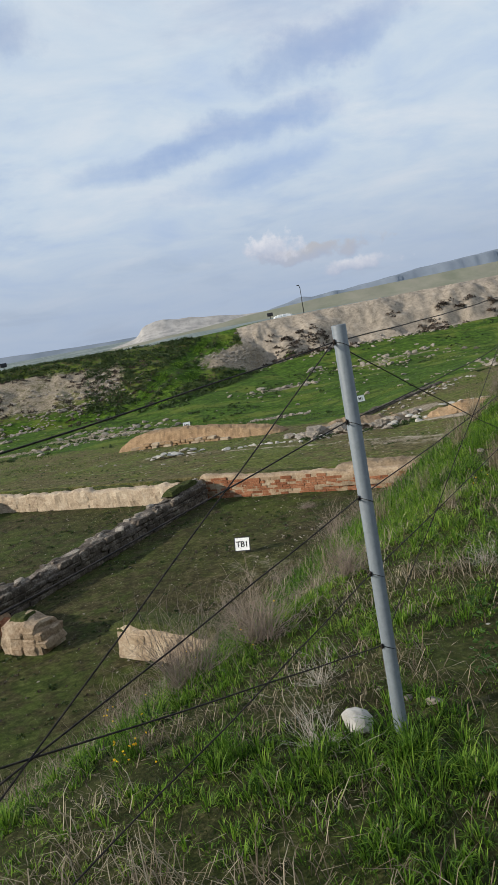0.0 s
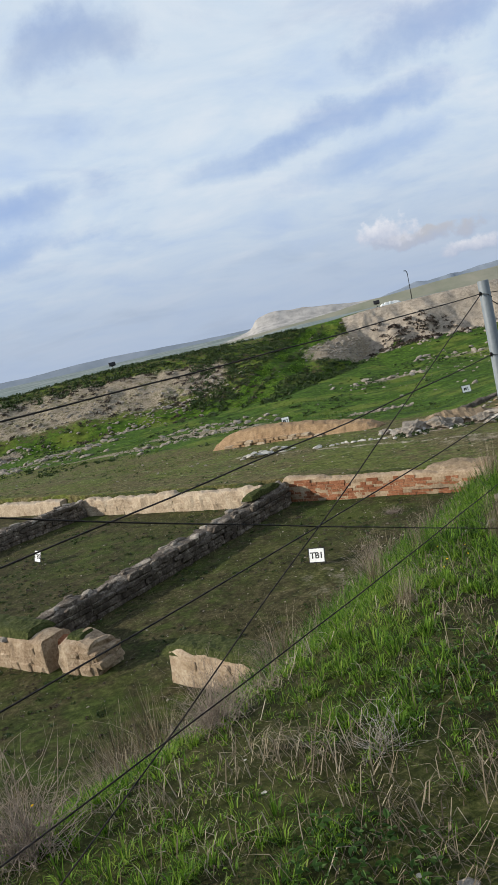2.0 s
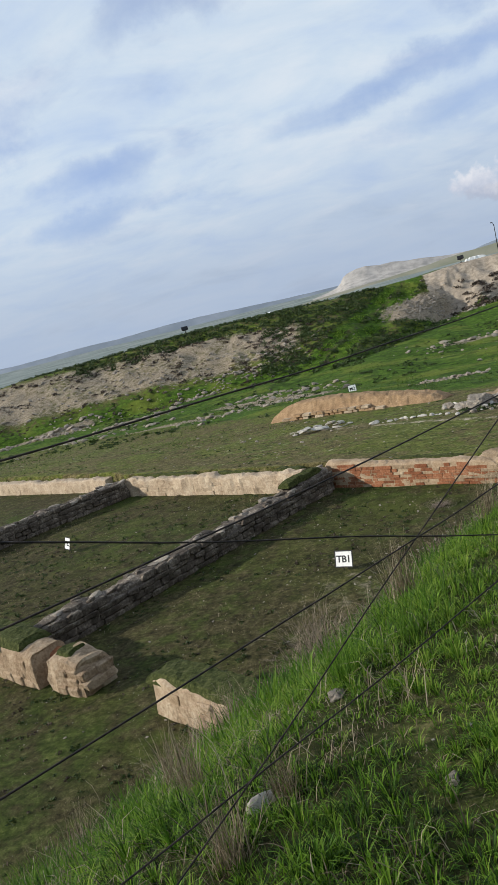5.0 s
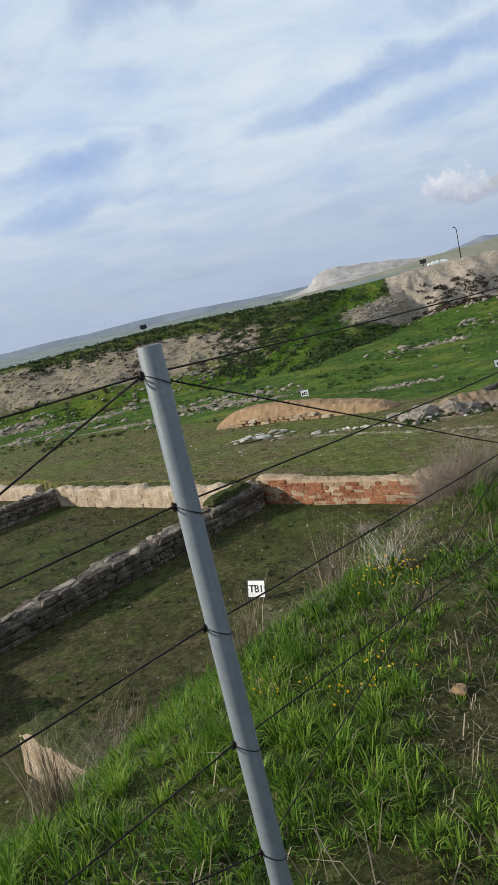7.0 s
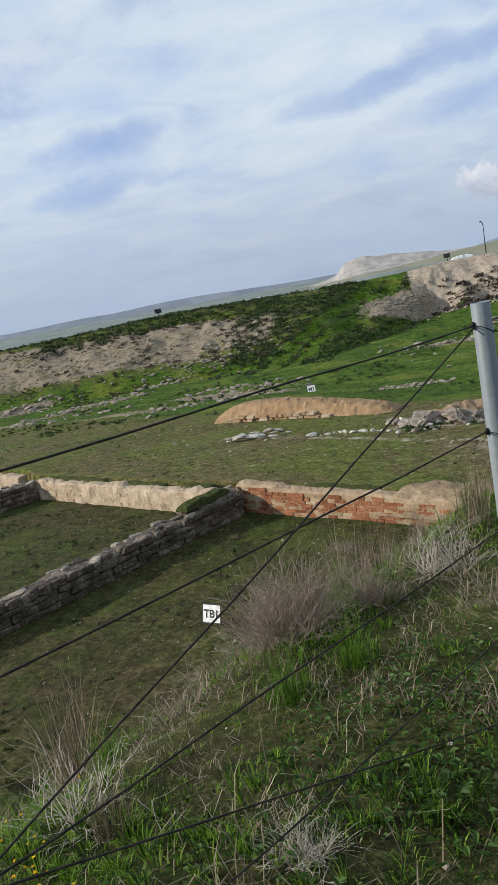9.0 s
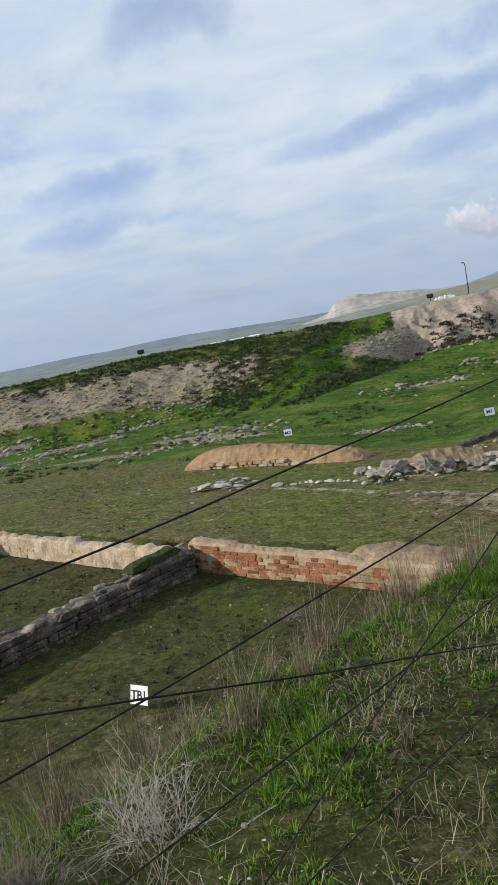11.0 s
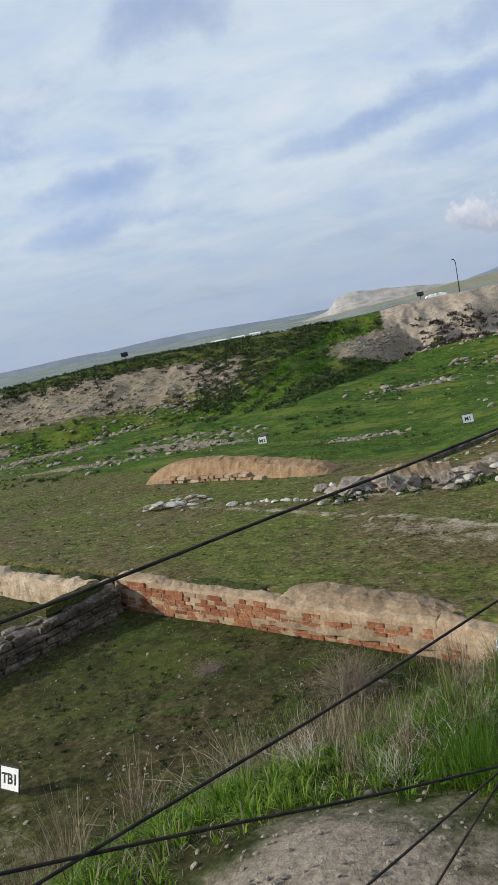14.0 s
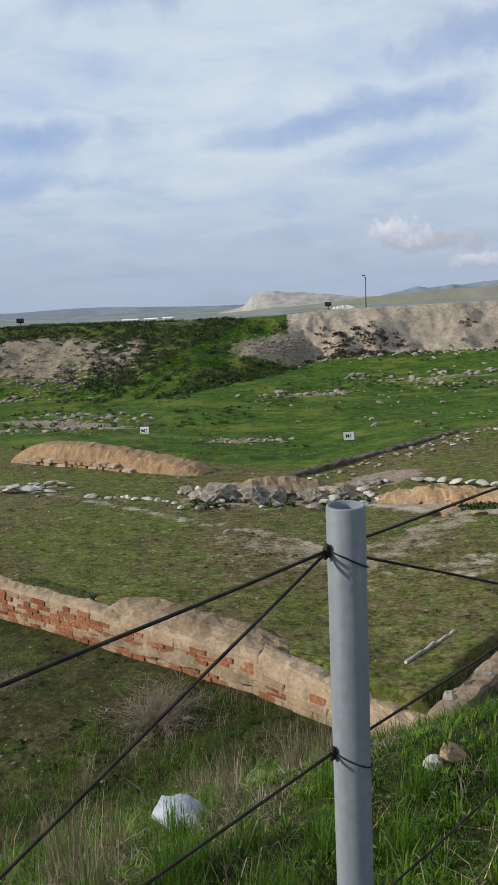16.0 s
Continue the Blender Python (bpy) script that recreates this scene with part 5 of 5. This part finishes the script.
    for name, size, at_ in (("frame_top", (wide + 0.03, 0.028, 0.022), (0, tall / 2, 0)), ("frame_bottom", (wide + 0.03, 0.028, 0.022), (0, -tall / 2, 0)),
                            ("frame_side", (0.028, tall, 0.022), (wide / 2, 0, 0)), ("frame_side", (0.028, tall, 0.022), (-wide / 2, 0, 0))):
        part(name, mesh_from_bm(name, box_bm(size, 0.003), INK), panel, "black frame", Matrix.Translation(at_))
    if text:
        part("lettering", letters("lettering", text, tall * 0.60, INK), panel, "black painted letters " + text, pose(0, -0.01, 0.009))
    else:
        for k in range(2):
            part("writing_bar", mesh_from_bm("writing_bar", box_bm((wide * 0.22, tall * 0.42, 0.006)), INK), panel, "black unreadable writing", Matrix.Translation((wide * (-0.18 + 0.36 * k), 0, 0.008)))
    for k in (-1, 1):
        part("leg", tube("leg", [(k * wide * 0.15, 0.03, -0.2), (k * wide * 0.15, 0.02, max(0.05, up - tall * 0.3))], 0.012, INK, 8), sign, "thin dark steel leg")
    return sign


site_sign(-9.82, 16.66, -5.10, 0.50, 0.42, -25, "TB1", "white sign board lettered TB1 in a black frame on short legs")
site_sign(-20.54, 24.12, -5.04, 0.48, 0.44, -46, "TB2", "white sign board lettered TB2 in a black frame on short legs")
site_sign(3.55, 49.45, -5.62, 0.66, 0.50, 8, "M1", "white sign board lettered M1 standing in green grass")
site_sign(-9.40, 57.9, -6.08, 0.62, 0.60, 0, "M2", "white sign board lettered M2 behind the ochre mound")
site_sign(-33.75, 65.3, -6.62, 0.50, 0.55, -20, "", "small white sign board in the far grass")
site_sign(-49.0, 70.5, -6.5, 0.50, 0.55, -20, "", "small white sign board in the far grass")

# ---- lights and pole on the rim ----


def floodlight(x, y, z, turn, label):
    ground = z_at(x, y)
    lamp = thing("floodlight", pose(x, y, ground, 0, 0, turn), label, "floodlight", "floodlights on the rim")
    up = z - ground
    part("stand", tube("stand", [(0, 0, -0.3), (0, 0, up - 0.25)], 0.05, BLACK, 8), lamp, "black steel stand")
    part("bracket", mesh_from_bm("bracket", box_bm((0.62, 0.06, 0.05), 0.01), BLACK), lamp, at=pose(0, 0, up - 0.25))
    housing = part("housing", mesh_from_bm("housing", box_bm((0.95, 0.16, 0.55), 0.03), BLACK), lamp, "black lamp housing", pose(0, 0.02, up + 0.05, -20))
    part("lens", mesh_from_bm("lens", box_bm((0.86, 0.02, 0.46), 0.005), INK), housing, "dark glass front", pose(0, -0.085, 0))
    for k in (-1, 1):
        part("foot", tube("foot", [(0, 0, 0.15), (k * 0.35, 0.1, -0.15)], 0.03, BLACK, 6), lamp)
    return lamp


floodlight(-31.35, 105.2, 1.49, 25, "black floodlight on a short stand at the ridge top")
floodlight(9.04, 116.2, 1.68, 0, "black floodlight on a short stand at the cliff edge")
pole = thing("lamp_pole", pose(14.0, 113.6, z_at(14.0, 113.6)), "tall thin dark lamp pole on the cliff top", "pole")
part("shaft", tube("shaft", [(0, 0, -0.4), (0, 0, 2.0), (0.02, 0, 4.0)], [0.075, 0.06, 0.05], BLACK, 8), pole)
arm = part("arm", tube("arm", [(0, 0, 3.85), (-0.05, 0, 4.2), (-0.22, -0.05, 4.38)], 0.05, BLACK, 6), pole)
part("lamp_head", mesh_from_bm("lamp_head", box_bm((0.34, 0.16, 0.12), 0.03), BLACK), arm, at=pose(-0.3, -0.05, 4.36))
# Small white shed near the pole, only roughly shaped as a rounded heap.
shelter = thing("white_shed", pose(11.3, 117.5, z_at(11.3, 117.5)), "small low white shed on the cliff top", "tarpaulin")
part("sheet", wall_body("sheet", (-1.5, 0), (1.6, 0.3), -0.1, crest(0.42, 0.15, 91, (-0.2, -0.2)), 0.9, PANEL, 91, 0.4, 0.06), shelter)

# ---- post fittings: turnbuckles on the tension post ----


def turnbuckle(p, q, label):
    """An open-bodied wire tensioner lying along the line from p to q."""
    way = (q - p).normalized()
    turn = way.to_track_quat("X", "Z").to_matrix().to_4x4()
    ob = thing("turnbuckle", Matrix.Translation(p) @ turn, label, "turnbuckle", "turnbuckles of the tension post")
    eye = [(0.012 + 0.011 * math.cos(a), 0.011 * math.sin(a), 0) for a in np.linspace(0, 2 * math.pi, 13)]
    part("eye_bolt", tube("eye_bolt", eye, 0.004, ZINC, 6), ob, "steel eye")
    part("bolt", tube("bolt", [(0.022, 0, 0), (0.075, 0, 0)], 0.0045, ZINC, 8), ob, "threaded steel bolt")
    for k in (-1, 1):
        part("side_bar", tube("side_bar", [(0.055, k * 0.009, 0), (0.075, k * 0.0125, 0), (0.165, k * 0.0125, 0), (0.185, k * 0.009, 0)], 0.0045, ZINC, 6), ob)
    for x in (0.055, 0.182):
        part("collar", tube("collar", [(x - 0.009, 0, 0), (x + 0.009, 0, 0)], 0.0115, ZINC, 10), ob)
    part("hook", tube("hook", [(0.17, 0, 0), (0.215, 0, 0), (0.228, 0.008, 0), (0.24, 0.012, 0), (0.25, 0.008, 0), (0.252, -0.002, 0), (0.244, -0.008, 0), (0.234, -0.006, 0)], 0.0042, ZINC, 6), ob, "steel hook")
    knot = [(0.252 + 0.004 * k, 0.007 * math.cos(k * 1.9), 0.007 * math.sin(k * 1.9)) for k in range(12)]
    part("wire_wrap", tube("wire_wrap", knot, 0.0028, WIRE, 5), ob, "dark wire wound about the hook")
    return ob


TENSION = 6
for w in range(4):
    for to in (TENSION - 1, TENSION + 1):
        p, q = tie_point(TENSION, w), tie_point(to, w)
        turnbuckle(p + (q - p).normalized() * 0.012, q, "galvanised turnbuckle hooked to a fence wire")
for to in (TENSION - 1, TENSION + 1):
    p, q = tie_point(TENSION, 0), tie_point(to, 4)
    turnbuckle(p + (q - p).normalized() * 0.012 - Vector((0, 0, 0.014)), q, "dark turnbuckle hooked to a diagonal wire")
    p, q = tie_point(TENSION, 4), tie_point(to, 0)
    turnbuckle(p + (q - p).normalized() * 0.012, q, "galvanised turnbuckle hooked to a diagonal wire")

# ---- stones and litter ----
pale_stones = [rough_stone("stone", 300 + k, STONE_PALE, 2, 0.6) for k in range(6)]
flat_stones = [rough_stone("flat_stone", 320 + k, STONE_PALE, 2, 0.32) for k in range(5)]
rocks = [rough_stone("rock", 340 + k, ROCK, 4, 0.7, 2.4) for k in range(5)]
ochre_rocks = [rough_stone("ochre_rock", 350 + k, OCHRE, 2, 0.5) for k in range(4)]
bank_stones = [rough_stone("bank_stone", 380 + k, ROCK, 3, 0.6, 1.6) for k in range(4)]
rng = random.Random(21)


def stone(name, data, x, y, size, label, group, lift=0.25, stretch=1.4):
    ob = new(name, data)
    ob.matrix_basis = Matrix.LocRotScale((x, y, z_at(x, y) + size * 0.3 * lift), Euler((rng.uniform(-.25, .25), rng.uniform(-.25, .25), rng.uniform(0, 6.28))), (size * rng.uniform(1, stretch), size, size * rng.uniform(0.8, 1.1)))
    return tagged(ob, label, "stone", group)


for x, y, size in ((-11.12, -4.20, 0.14), (-10.81, -4.18, 0.075), (-8.90, -0.50, 0.10), (-8.25, -0.62, 0.055), (-8.65, 0.14, 0.08), (-10.55, -4.45, 0.05), (-9.9, -3.6, 0.06)):
    stone("stone", rng.choice(bank_stones if size < 0.09 else pale_stones), x, y, size, "pale weathered stone lying in the grass", "stones on the bank", 0.5)
stone("stone", ochre_rocks[0], -6.72, 1.35, 0.07, "small pinkish stone lying in the grass", "stones on the bank", 0.6)
stone("rock", ochre_rocks[1], -0.92, 8.70, 0.12, "tan rock on the slope beside a white one", "stones on the bank", 1.2)
stone("rock", pale_stones[1], -1.00, 8.68, 0.09, "white rock on the slope beside a tan one", "stones on the bank", 0.8)
stone("stone", flat_stones[0], -1.74, 13.2, 0.32, "flat white stone on the slope", "stones on the bank", 0.6)
# heap of slabs and a row of stones on the terrace
for k in range(26):
    a, d = rng.uniform(0, 6.28), math.sqrt(rng.random())
    stone("slab", rng.choice(flat_stones), -11.0 + 1.55 * d * math.cos(a), 37.2 + 0.95 * d * math.sin(a), rng.uniform(0.25, 0.62), "pale broken slab in a loose heap", "heap of pale slabs", rng.uniform(0.2, 1.4))
for k in range(14):
    stone("stone", rng.choice(pale_stones), -8.35 + k * 0.27 + rng.uniform(-.1, .1), 35.2 - k * 0.09 + rng.uniform(-.15, .15), rng.uniform(0.12, 0.34) if k else 0.55, "pale stone in a low row across the turf", "row of stones on the terrace")
# rock outcrops at the edge of the terrace
for x, y, size, tall in ((-3.1, 34.6, 2.2, 0.9), (-1.6, 34.4, 2.4, 1.05), (0.4, 34.6, 1.5, 1.1), (1.1, 35.0, 1.6, 1.0), (-3.9, 35.0, 1.2, 0.8), (-4.6, 35.8, 0.9, 0.9), (-0.5, 35.2, 1.6, 0.8), (2.1, 35.6, 1.1, 0.9), (3.0, 36.4, 1.0, 0.8)):
    ob = new("outcrop", rng.choice(rocks))
    ob.matrix_basis = Matrix.LocRotScale((x, y, z_at(x, y) + 0.1), Euler((rng.uniform(-.2, .2), rng.uniform(-.2, .2), rng.uniform(0, 6.28))), (size, size * 0.8, size * tall * 0.75))
    tagged(ob, "grey weathered rock outcrop at the terrace edge", "rock", "outcrops at the terrace edge")
for k in range(56):
    x, y = rng.uniform(-4.8, 3.5), rng.uniform(32.6, 36.6)
    stone("rubble_stone", rng.choice(rocks + pale_stones), x, y, rng.uniform(0.14, 0.5), "grey stone fallen round the outcrop", "stones round the outcrop", 0.5)
mound = tagged(new("earth_mound", wall_body("earth_mound", (-4.6, 35.6), (2.6, 35.2), -5.6, skyline((0, 0.08, 0.2, 0.45, 0.6, 0.75, 0.9, 1), (-5.45, -5.15, -4.9, -4.68, -4.75, -4.95, -5.1, -5.45), 0.12, 45), 2.4, EARTH, 45, 0.8, 0.14)), "brown earth mound round grey rock outcrops", "mound", kind="structure")
for k in range(16):
    x = rng.uniform(2.0, 9.5)
    stone("ochre_block", rng.choice(ochre_rocks), x, 31.5 - (x - 3) * 0.55 + rng.uniform(-1.2, 2.4), rng.uniform(0.12, 0.5), "tumbled ochre mudbrick lump", "tumbled ochre lumps", 0.5)
ochre_low, _ = earth_wall("wall_ochre_low", (2.6, 33.6), (9.4, 29.8), skyline((0, 0.1, 0.3, 0.7, 1), (-5.3, -4.85, -4.62, -4.6, -4.7), 0.16, 37), 2.3, OCHRE, "slumped ochre mudbrick wall stump", 37, low=-5.6, lean=0.7, grain=0.16)
# low dark trench edge with coping stones beside the lawn
trench, _ = earth_wall("wall_trench", (-0.6, 39.0), (9.6, 48.6), -5.42, 0.5, STONE_DARK, "low dark stone edge of a trench beside the grass", 39, low=-6.3, wave=0.08, grain=0.08)
for k in range(70):
    f = rng.random()
    stone("coping_stone", rng.choice(bank_stones + flat_stones + ochre_rocks[:1]), -0.3 + 11.5 * f + rng.uniform(-0.3, 1.2), 38.5 + 10.6 * f + rng.uniform(-1.4, 0.3), rng.uniform(0.10, 0.36), "pale stone along the trench edge", "stones along the trench", 0.5)
for k in range(8):
    stone("kerb_slab", rng.choice(flat_stones), 4.6 + k * 0.42, 35.7 - k * 0.32, 0.55, "pale slab laid in a row on the terrace", "row of slabs", 0.8)


def stone_field(name, label, areas, meshes, seed):
    """Loose stones past counting, joined in one mesh; an area: from, to, width, count, sizes."""
    r = random.Random(seed)
    verts, faces, base = [], [], []
    for me in meshes:
        base.append(([v.co.copy() for v in me.vertices], [tuple(p.vertices) for p in me.polygons]))
    for ax, ay, bx, by, width, count, small, large in areas:
        for _ in range(count):
            f = r.random()
            x, y = ax + (bx - ax) * f + r.gauss(0, width), ay + (by - ay) * f + r.gauss(0, width)
            size = small + (large - small) * r.random() ** 2.5
            m = Matrix.LocRotScale((x, y, z_at(x, y) + size * 0.08), Euler((r.uniform(-.4, .4), r.uniform(-.4, .4), r.uniform(0, 6.28))), (size * r.uniform(1, 1.7), size, size))
            vs, fs = r.choice(base)
            k = len(verts)
            verts += [m @ v for v in vs]
            faces += [tuple(k + i for i in f_) for f_ in fs]
    return tagged(new(name, mesh_of(name, verts, faces, meshes[0].materials[0])), label, "stones", kind="stuff")


pebbles = [rough_stone("pebble", 360 + k, STONE_PALE if k % 2 else ROCK, 1, 0.6) for k in range(5)]
darker = [rough_stone("dark_pebble", 370 + k, ROCK, 1, 0.6) for k in range(5)]
stone_field("field_stones", "pale stones in broken rows across the green hollow",
            [(-19.5, 72.3, -11, 66, 1.3, 90, 0.15, 0.9), (-22, 60, -13, 62, 1.8, 80, 0.15, 0.8), (-4, 53, -1, 54.5, 0.8, 50, 0.2, 0.6), (-2, 78, 8, 84, 1.2, 50, 0.2, 1.0), (9, 91, 27, 91, 1.6, 60, 0.2, 1.1),
             (14, 86, 26, 84, 1.4, 40, 0.25, 1.2), (-38, 72, -28, 80, 1.3, 90, 0.25, 1.0), (-52, 79, -38, 85, 1.2, 120, 0.25, 1.0), (-30, 84, -24, 86, 0.6, 50, 0.3, 1.1), (4, 70, 30, 78, 5.0, 40, 0.15, 0.7),
             (-45, 62, -30, 68, 2.0, 90, 0.2, 0.8), (10, 52, 24, 62, 3.0, 70, 0.2, 0.8), (-50, 66, -44, 56, 1.0, 60, 0.2, 0.7), (-20, 75, 20, 75, 9.0, 50, 0.15, 0.5)], pebbles, 51)
stone_field("talus", "grey rubble below the cliff and on the spoil heap",
            [(-2, 100.5, 5, 108, 1.6, 620, 0.12, 0.6), (6, 104.5, 34, 105.5, 1.6, 260, 0.2, 1.0), (-60, 90, -16, 93, 3.2, 420, 0.15, 0.7), (-26, 88, -16, 92, 2.0, 140, 0.2, 0.8)], darker, 53)
stone_field("scattered_stones", "small pale stones scattered over floor and turf",
            [(-20, 10, -4, 22, 4.0, 560, 0.015, 0.085), (-20, 24, -14, 30, 3.0, 90, 0.02, 0.12), (-16, 30, 4, 27, 4.0, 150, 0.02, 0.14), (-8, 16, -7, 19, 1.2, 150, 0.02, 0.11), (-3, 29, 5, 27, 1.5, 200, 0.02, 0.10), (-20, 42, 4, 36, 3.5, 140, 0.04, 0.25),
             (-11, -4, -3, 6.5, 0.9, 110, 0.012, 0.05), (-3.3, 6.0, -2.5, 6.9, 0.38, 620, 0.006, 0.030), (-5.4, 3.6, -4.6, 4.3, 0.12, 90, 0.005, 0.025)], pebbles, 55)


def plastic_bag(x, y):
    bm = bmesh.new()
    bmesh.ops.create_icosphere(bm, subdivisions=4, radius=0.5)
    for v in bm.verts:
        c = v.co.copy()
        ridge = abs(noise.noise(Vector((c.x * 3.0, c.y * 3.0, c.z * 1.2)) + Vector((3, 0, 0)))) * 0.45 + abs(noise.noise(c * 8.0)) * 0.14
        v.co = Vector((c.x * 0.40 * (1 - ridge * 0.6), c.y * 0.26 * (1 - ridge), max(-0.08, c.z * 0.20 * (1 - ridge) - 0.10 * max(0, c.x))))
        if c.x > 0.30:
            v.co += Vector((0.09, -0.05, 0.06 * math.sin(c.y * 9.0) + 0.05)) * (c.x - 0.30) * 5
    film = surface("white_plastic", lambda n, p: (n.ramp(n.noise(p, 6.0, 4.0), [(0.3, (0.27, 0.30, 0.35)), (0.7, (0.46, 0.49, 0.53))]), n.noise(p, 14.0, 5.0, 0.6, 1.0)), 0.42, bump=0.02, spec=0.5)
    ob = new("plastic_bag", mesh_from_bm("plastic_bag", bm, film, True))
    ob.matrix_basis = pose(x, y, z_at(x, y) + 0.04, -20, 6, -25) @ Matrix.Scale(0.86, 4)
    return tagged(ob, "crumpled white plastic bag caught in dry grass", "bag")


plastic_bag(-1.99, 8.95)
for k, (x, y, size) in enumerate([(-2.12, 8.79, 0.26), (-1.98, 8.77, 0.28), (-1.90, 8.82, 0.28), (-2.22, 8.82, 0.26), (-1.84, 8.9, 0.32)]):
    plant("grass_tuft", green_tufts[k % 3], x, y, size, "thick tuft of long green grass", "grass", "green grass tufts")

# ---- distance ----


# Far-off surface whose two colours already hold the haze of distance.
def hazy_surface(name, low, high, scale=0.02):
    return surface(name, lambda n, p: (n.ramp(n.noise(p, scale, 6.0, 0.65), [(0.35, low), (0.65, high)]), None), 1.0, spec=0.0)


def hill(name, profile, y, depth, low, material, label, seed, rough=2.0):
    """A long hill: its crest is given as (x, height) pairs."""
    xs = np.linspace(profile[0][0], profile[-1][0], 160)
    tops = np.interp(xs, [p[0] for p in profile], [p[1] for p in profile])
    rows = [(0.0, 0.0), (0.25, 0.22), (0.45, 0.45), (0.55, 0.62), (0.62, 0.94), (0.68, 1.0), (0.85, 1.0), (1.0, 0.1)]
    verts, faces = [], []
    for i, (x, top) in enumerate(zip(xs, tops)):
        for f, h in rows:
            bump_ = noise.fractal(Vector((x * 0.006, f * 2.0, seed)), 0.9, 2.0, 4) * rough * (0.3 + h)
            verts.append((x, y + depth * f + bump_ * 8, low + (top - low) * h + bump_))
    r = len(rows)
    for i in range(len(xs) - 1):
        for j in range(r - 1):
            k = i * r + j
            faces.append((k, k + r, k + r + 1, k + 1))
    return tagged(new(name, mesh_of(name, verts, faces, material, True)), label, "hill", kind="structure")


# Haze painted into all three: paled rock, dulled olive, blue-grey.
HAZY_MESA = hazy_surface("haze_pale_hill", (0.26, 0.25, 0.235), (0.44, 0.41, 0.375), 0.03)
HAZY_HILLS = hazy_surface("haze_olive_hill", (0.185, 0.195, 0.140), (0.265, 0.25, 0.195), 0.008)
HAZY_BLUE = hazy_surface("haze_blue_mountain", (0.17, 0.20, 0.235), (0.23, 0.26, 0.30), 0.004)
hill("hill_mesa", [(-420, -32), (-160, -22), (-73, -6), (-39, 3), (-22, 16), (-8, 36), (13, 47), (50, 56), (86, 59), (140, 50), (197, 49), (250, 40), (307, 36), (360, 27), (418, 20), (640, 14), (900, 10)], 2900, 420, -32, HAZY_MESA, "flat-topped rock hill in the distance, paled by painted haze", 3, 1.5)
hill("hill_slope", [(-700, -34), (-200, -26), (0, -14), (200, -4), (340, 8), (500, 18), (590, 24), (720, 28), (1000, 33), (1500, 44)], 2500, 380, -34, HAZY_HILLS, "low olive slope below the flat-topped hill, paled by painted haze", 5, 2.0)
hill("hill_mountain", [(500, -20), (760, 36), (860, 52), (900, 62), (960, 52), (1080, 66), (1150, 60), (1350, 80), (1500, 94), (1750, 112), (2100, 130), (2600, 110)], 4000, 380, -30, HAZY_BLUE, "mountains on the horizon, blue-grey from painted haze", 7, 3.0)
hill("hill_plain", [(-3200, 20), (-2400, 26), (-1900, 20), (-1500, 28), (-1280, 25), (-1000, 34), (-800, 33), (-500, 22), (-300, 14), (200, 6)], 3900, 420, -30, HAZY_BLUE, "low hills on the horizon, blue-grey from painted haze", 9, 2.0)


def farm_hall(x, y, wide, tall):
    hall = thing("farm_hall", pose(x, y, z_at(x, y) - 1.0), "long white hall far off on the plain", "building")
    part("wall", mesh_from_bm("wall", box_bm((wide, 25, tall), 0.2, (0, 0, tall / 2)), PANEL), hall)
    roof = bmesh.new()
    a = [roof.verts.new(v) for v in ((-wide / 2 - 1, -13.5, tall), (wide / 2 + 1, -13.5, tall), (wide / 2 + 1, 0, tall + 3), (-wide / 2 - 1, 0, tall + 3), (wide / 2 + 1, 13.5, tall), (-wide / 2 - 1, 13.5, tall))]
    for f in ((0, 1, 2, 3), (3, 2, 4, 5), (1, 4, 2), (0, 3, 5)):
        roof.faces.new([a[i] for i in f])
    part("roof", mesh_from_bm("roof", roof, PANEL), hall)
    return hall


for k, (x, wide) in enumerate(((-470, 60), (-395, 50), (-330, 40))):
    farm_hall(x * 0.8, 2380 + k * 12, wide * 0.8, 6)


# ---- turf on wall tops, and a low kerb on the terrace ----
TURF = surface("turf_cap", lambda n, p: (n.ramp(n.noise(p, 11.0, 6.0, 0.7), [(0.3, (0.014, 0.018, 0.005)), (0.5, (0.045, 0.055, 0.016)), (0.7, (0.105, 0.100, 0.042))]), n.noise(p, 18.0, 4.0)), 0.95, bump=0.03, spec=0.1)
for owner, a, b, level, thick in ((pier, (-20.36, 15.92), (-17.2, 13.50), -4.36, 0.94), (jamb, (-16.3, 12.90), (-15.7, 12.55), -4.52, 0.6), (dark_wall, (-11.9, 23.6), (-10.7, 25.3), -4.36, 0.5), (block, (-13.46, 11.18), (-10.9, 9.07), -4.55, 0.86), (cream_wall, (-12.6, 27.3), (-11.3, 26.35), -4.52, 0.5),
                                 (cream_wall, (-20.2, 32.85), (-16.4, 30.1), -4.54, 0.42), (cream_wall, (-15.6, 29.52), (-13.4, 27.94), -4.60, 0.36), (red_wall, (-8.2, 24.90), (-5.6, 23.08), -4.54, 0.46)):
    part("turf", wall_body("turf", a, b, level - 0.22, crest(level, 0.04, 77, (-0.06, -0.06)), thick, TURF, 77, 0.2, 0.03), owner, "turf growing on the wall top")
tagged(new("trim_kerb", wall_body("trim_kerb", (0.86, 19.26), (2.2, 20.55), -4.9, skyline((0, 1), (z_at(0.86, 19.26) + 0.05, z_at(2.2, 20.55) + 0.05), 0.03, 8), 0.07, STONE_PALE, 8, 0.05, 0.012)), "thin pale kerb half buried in the turf", "kerb", kind="structure")
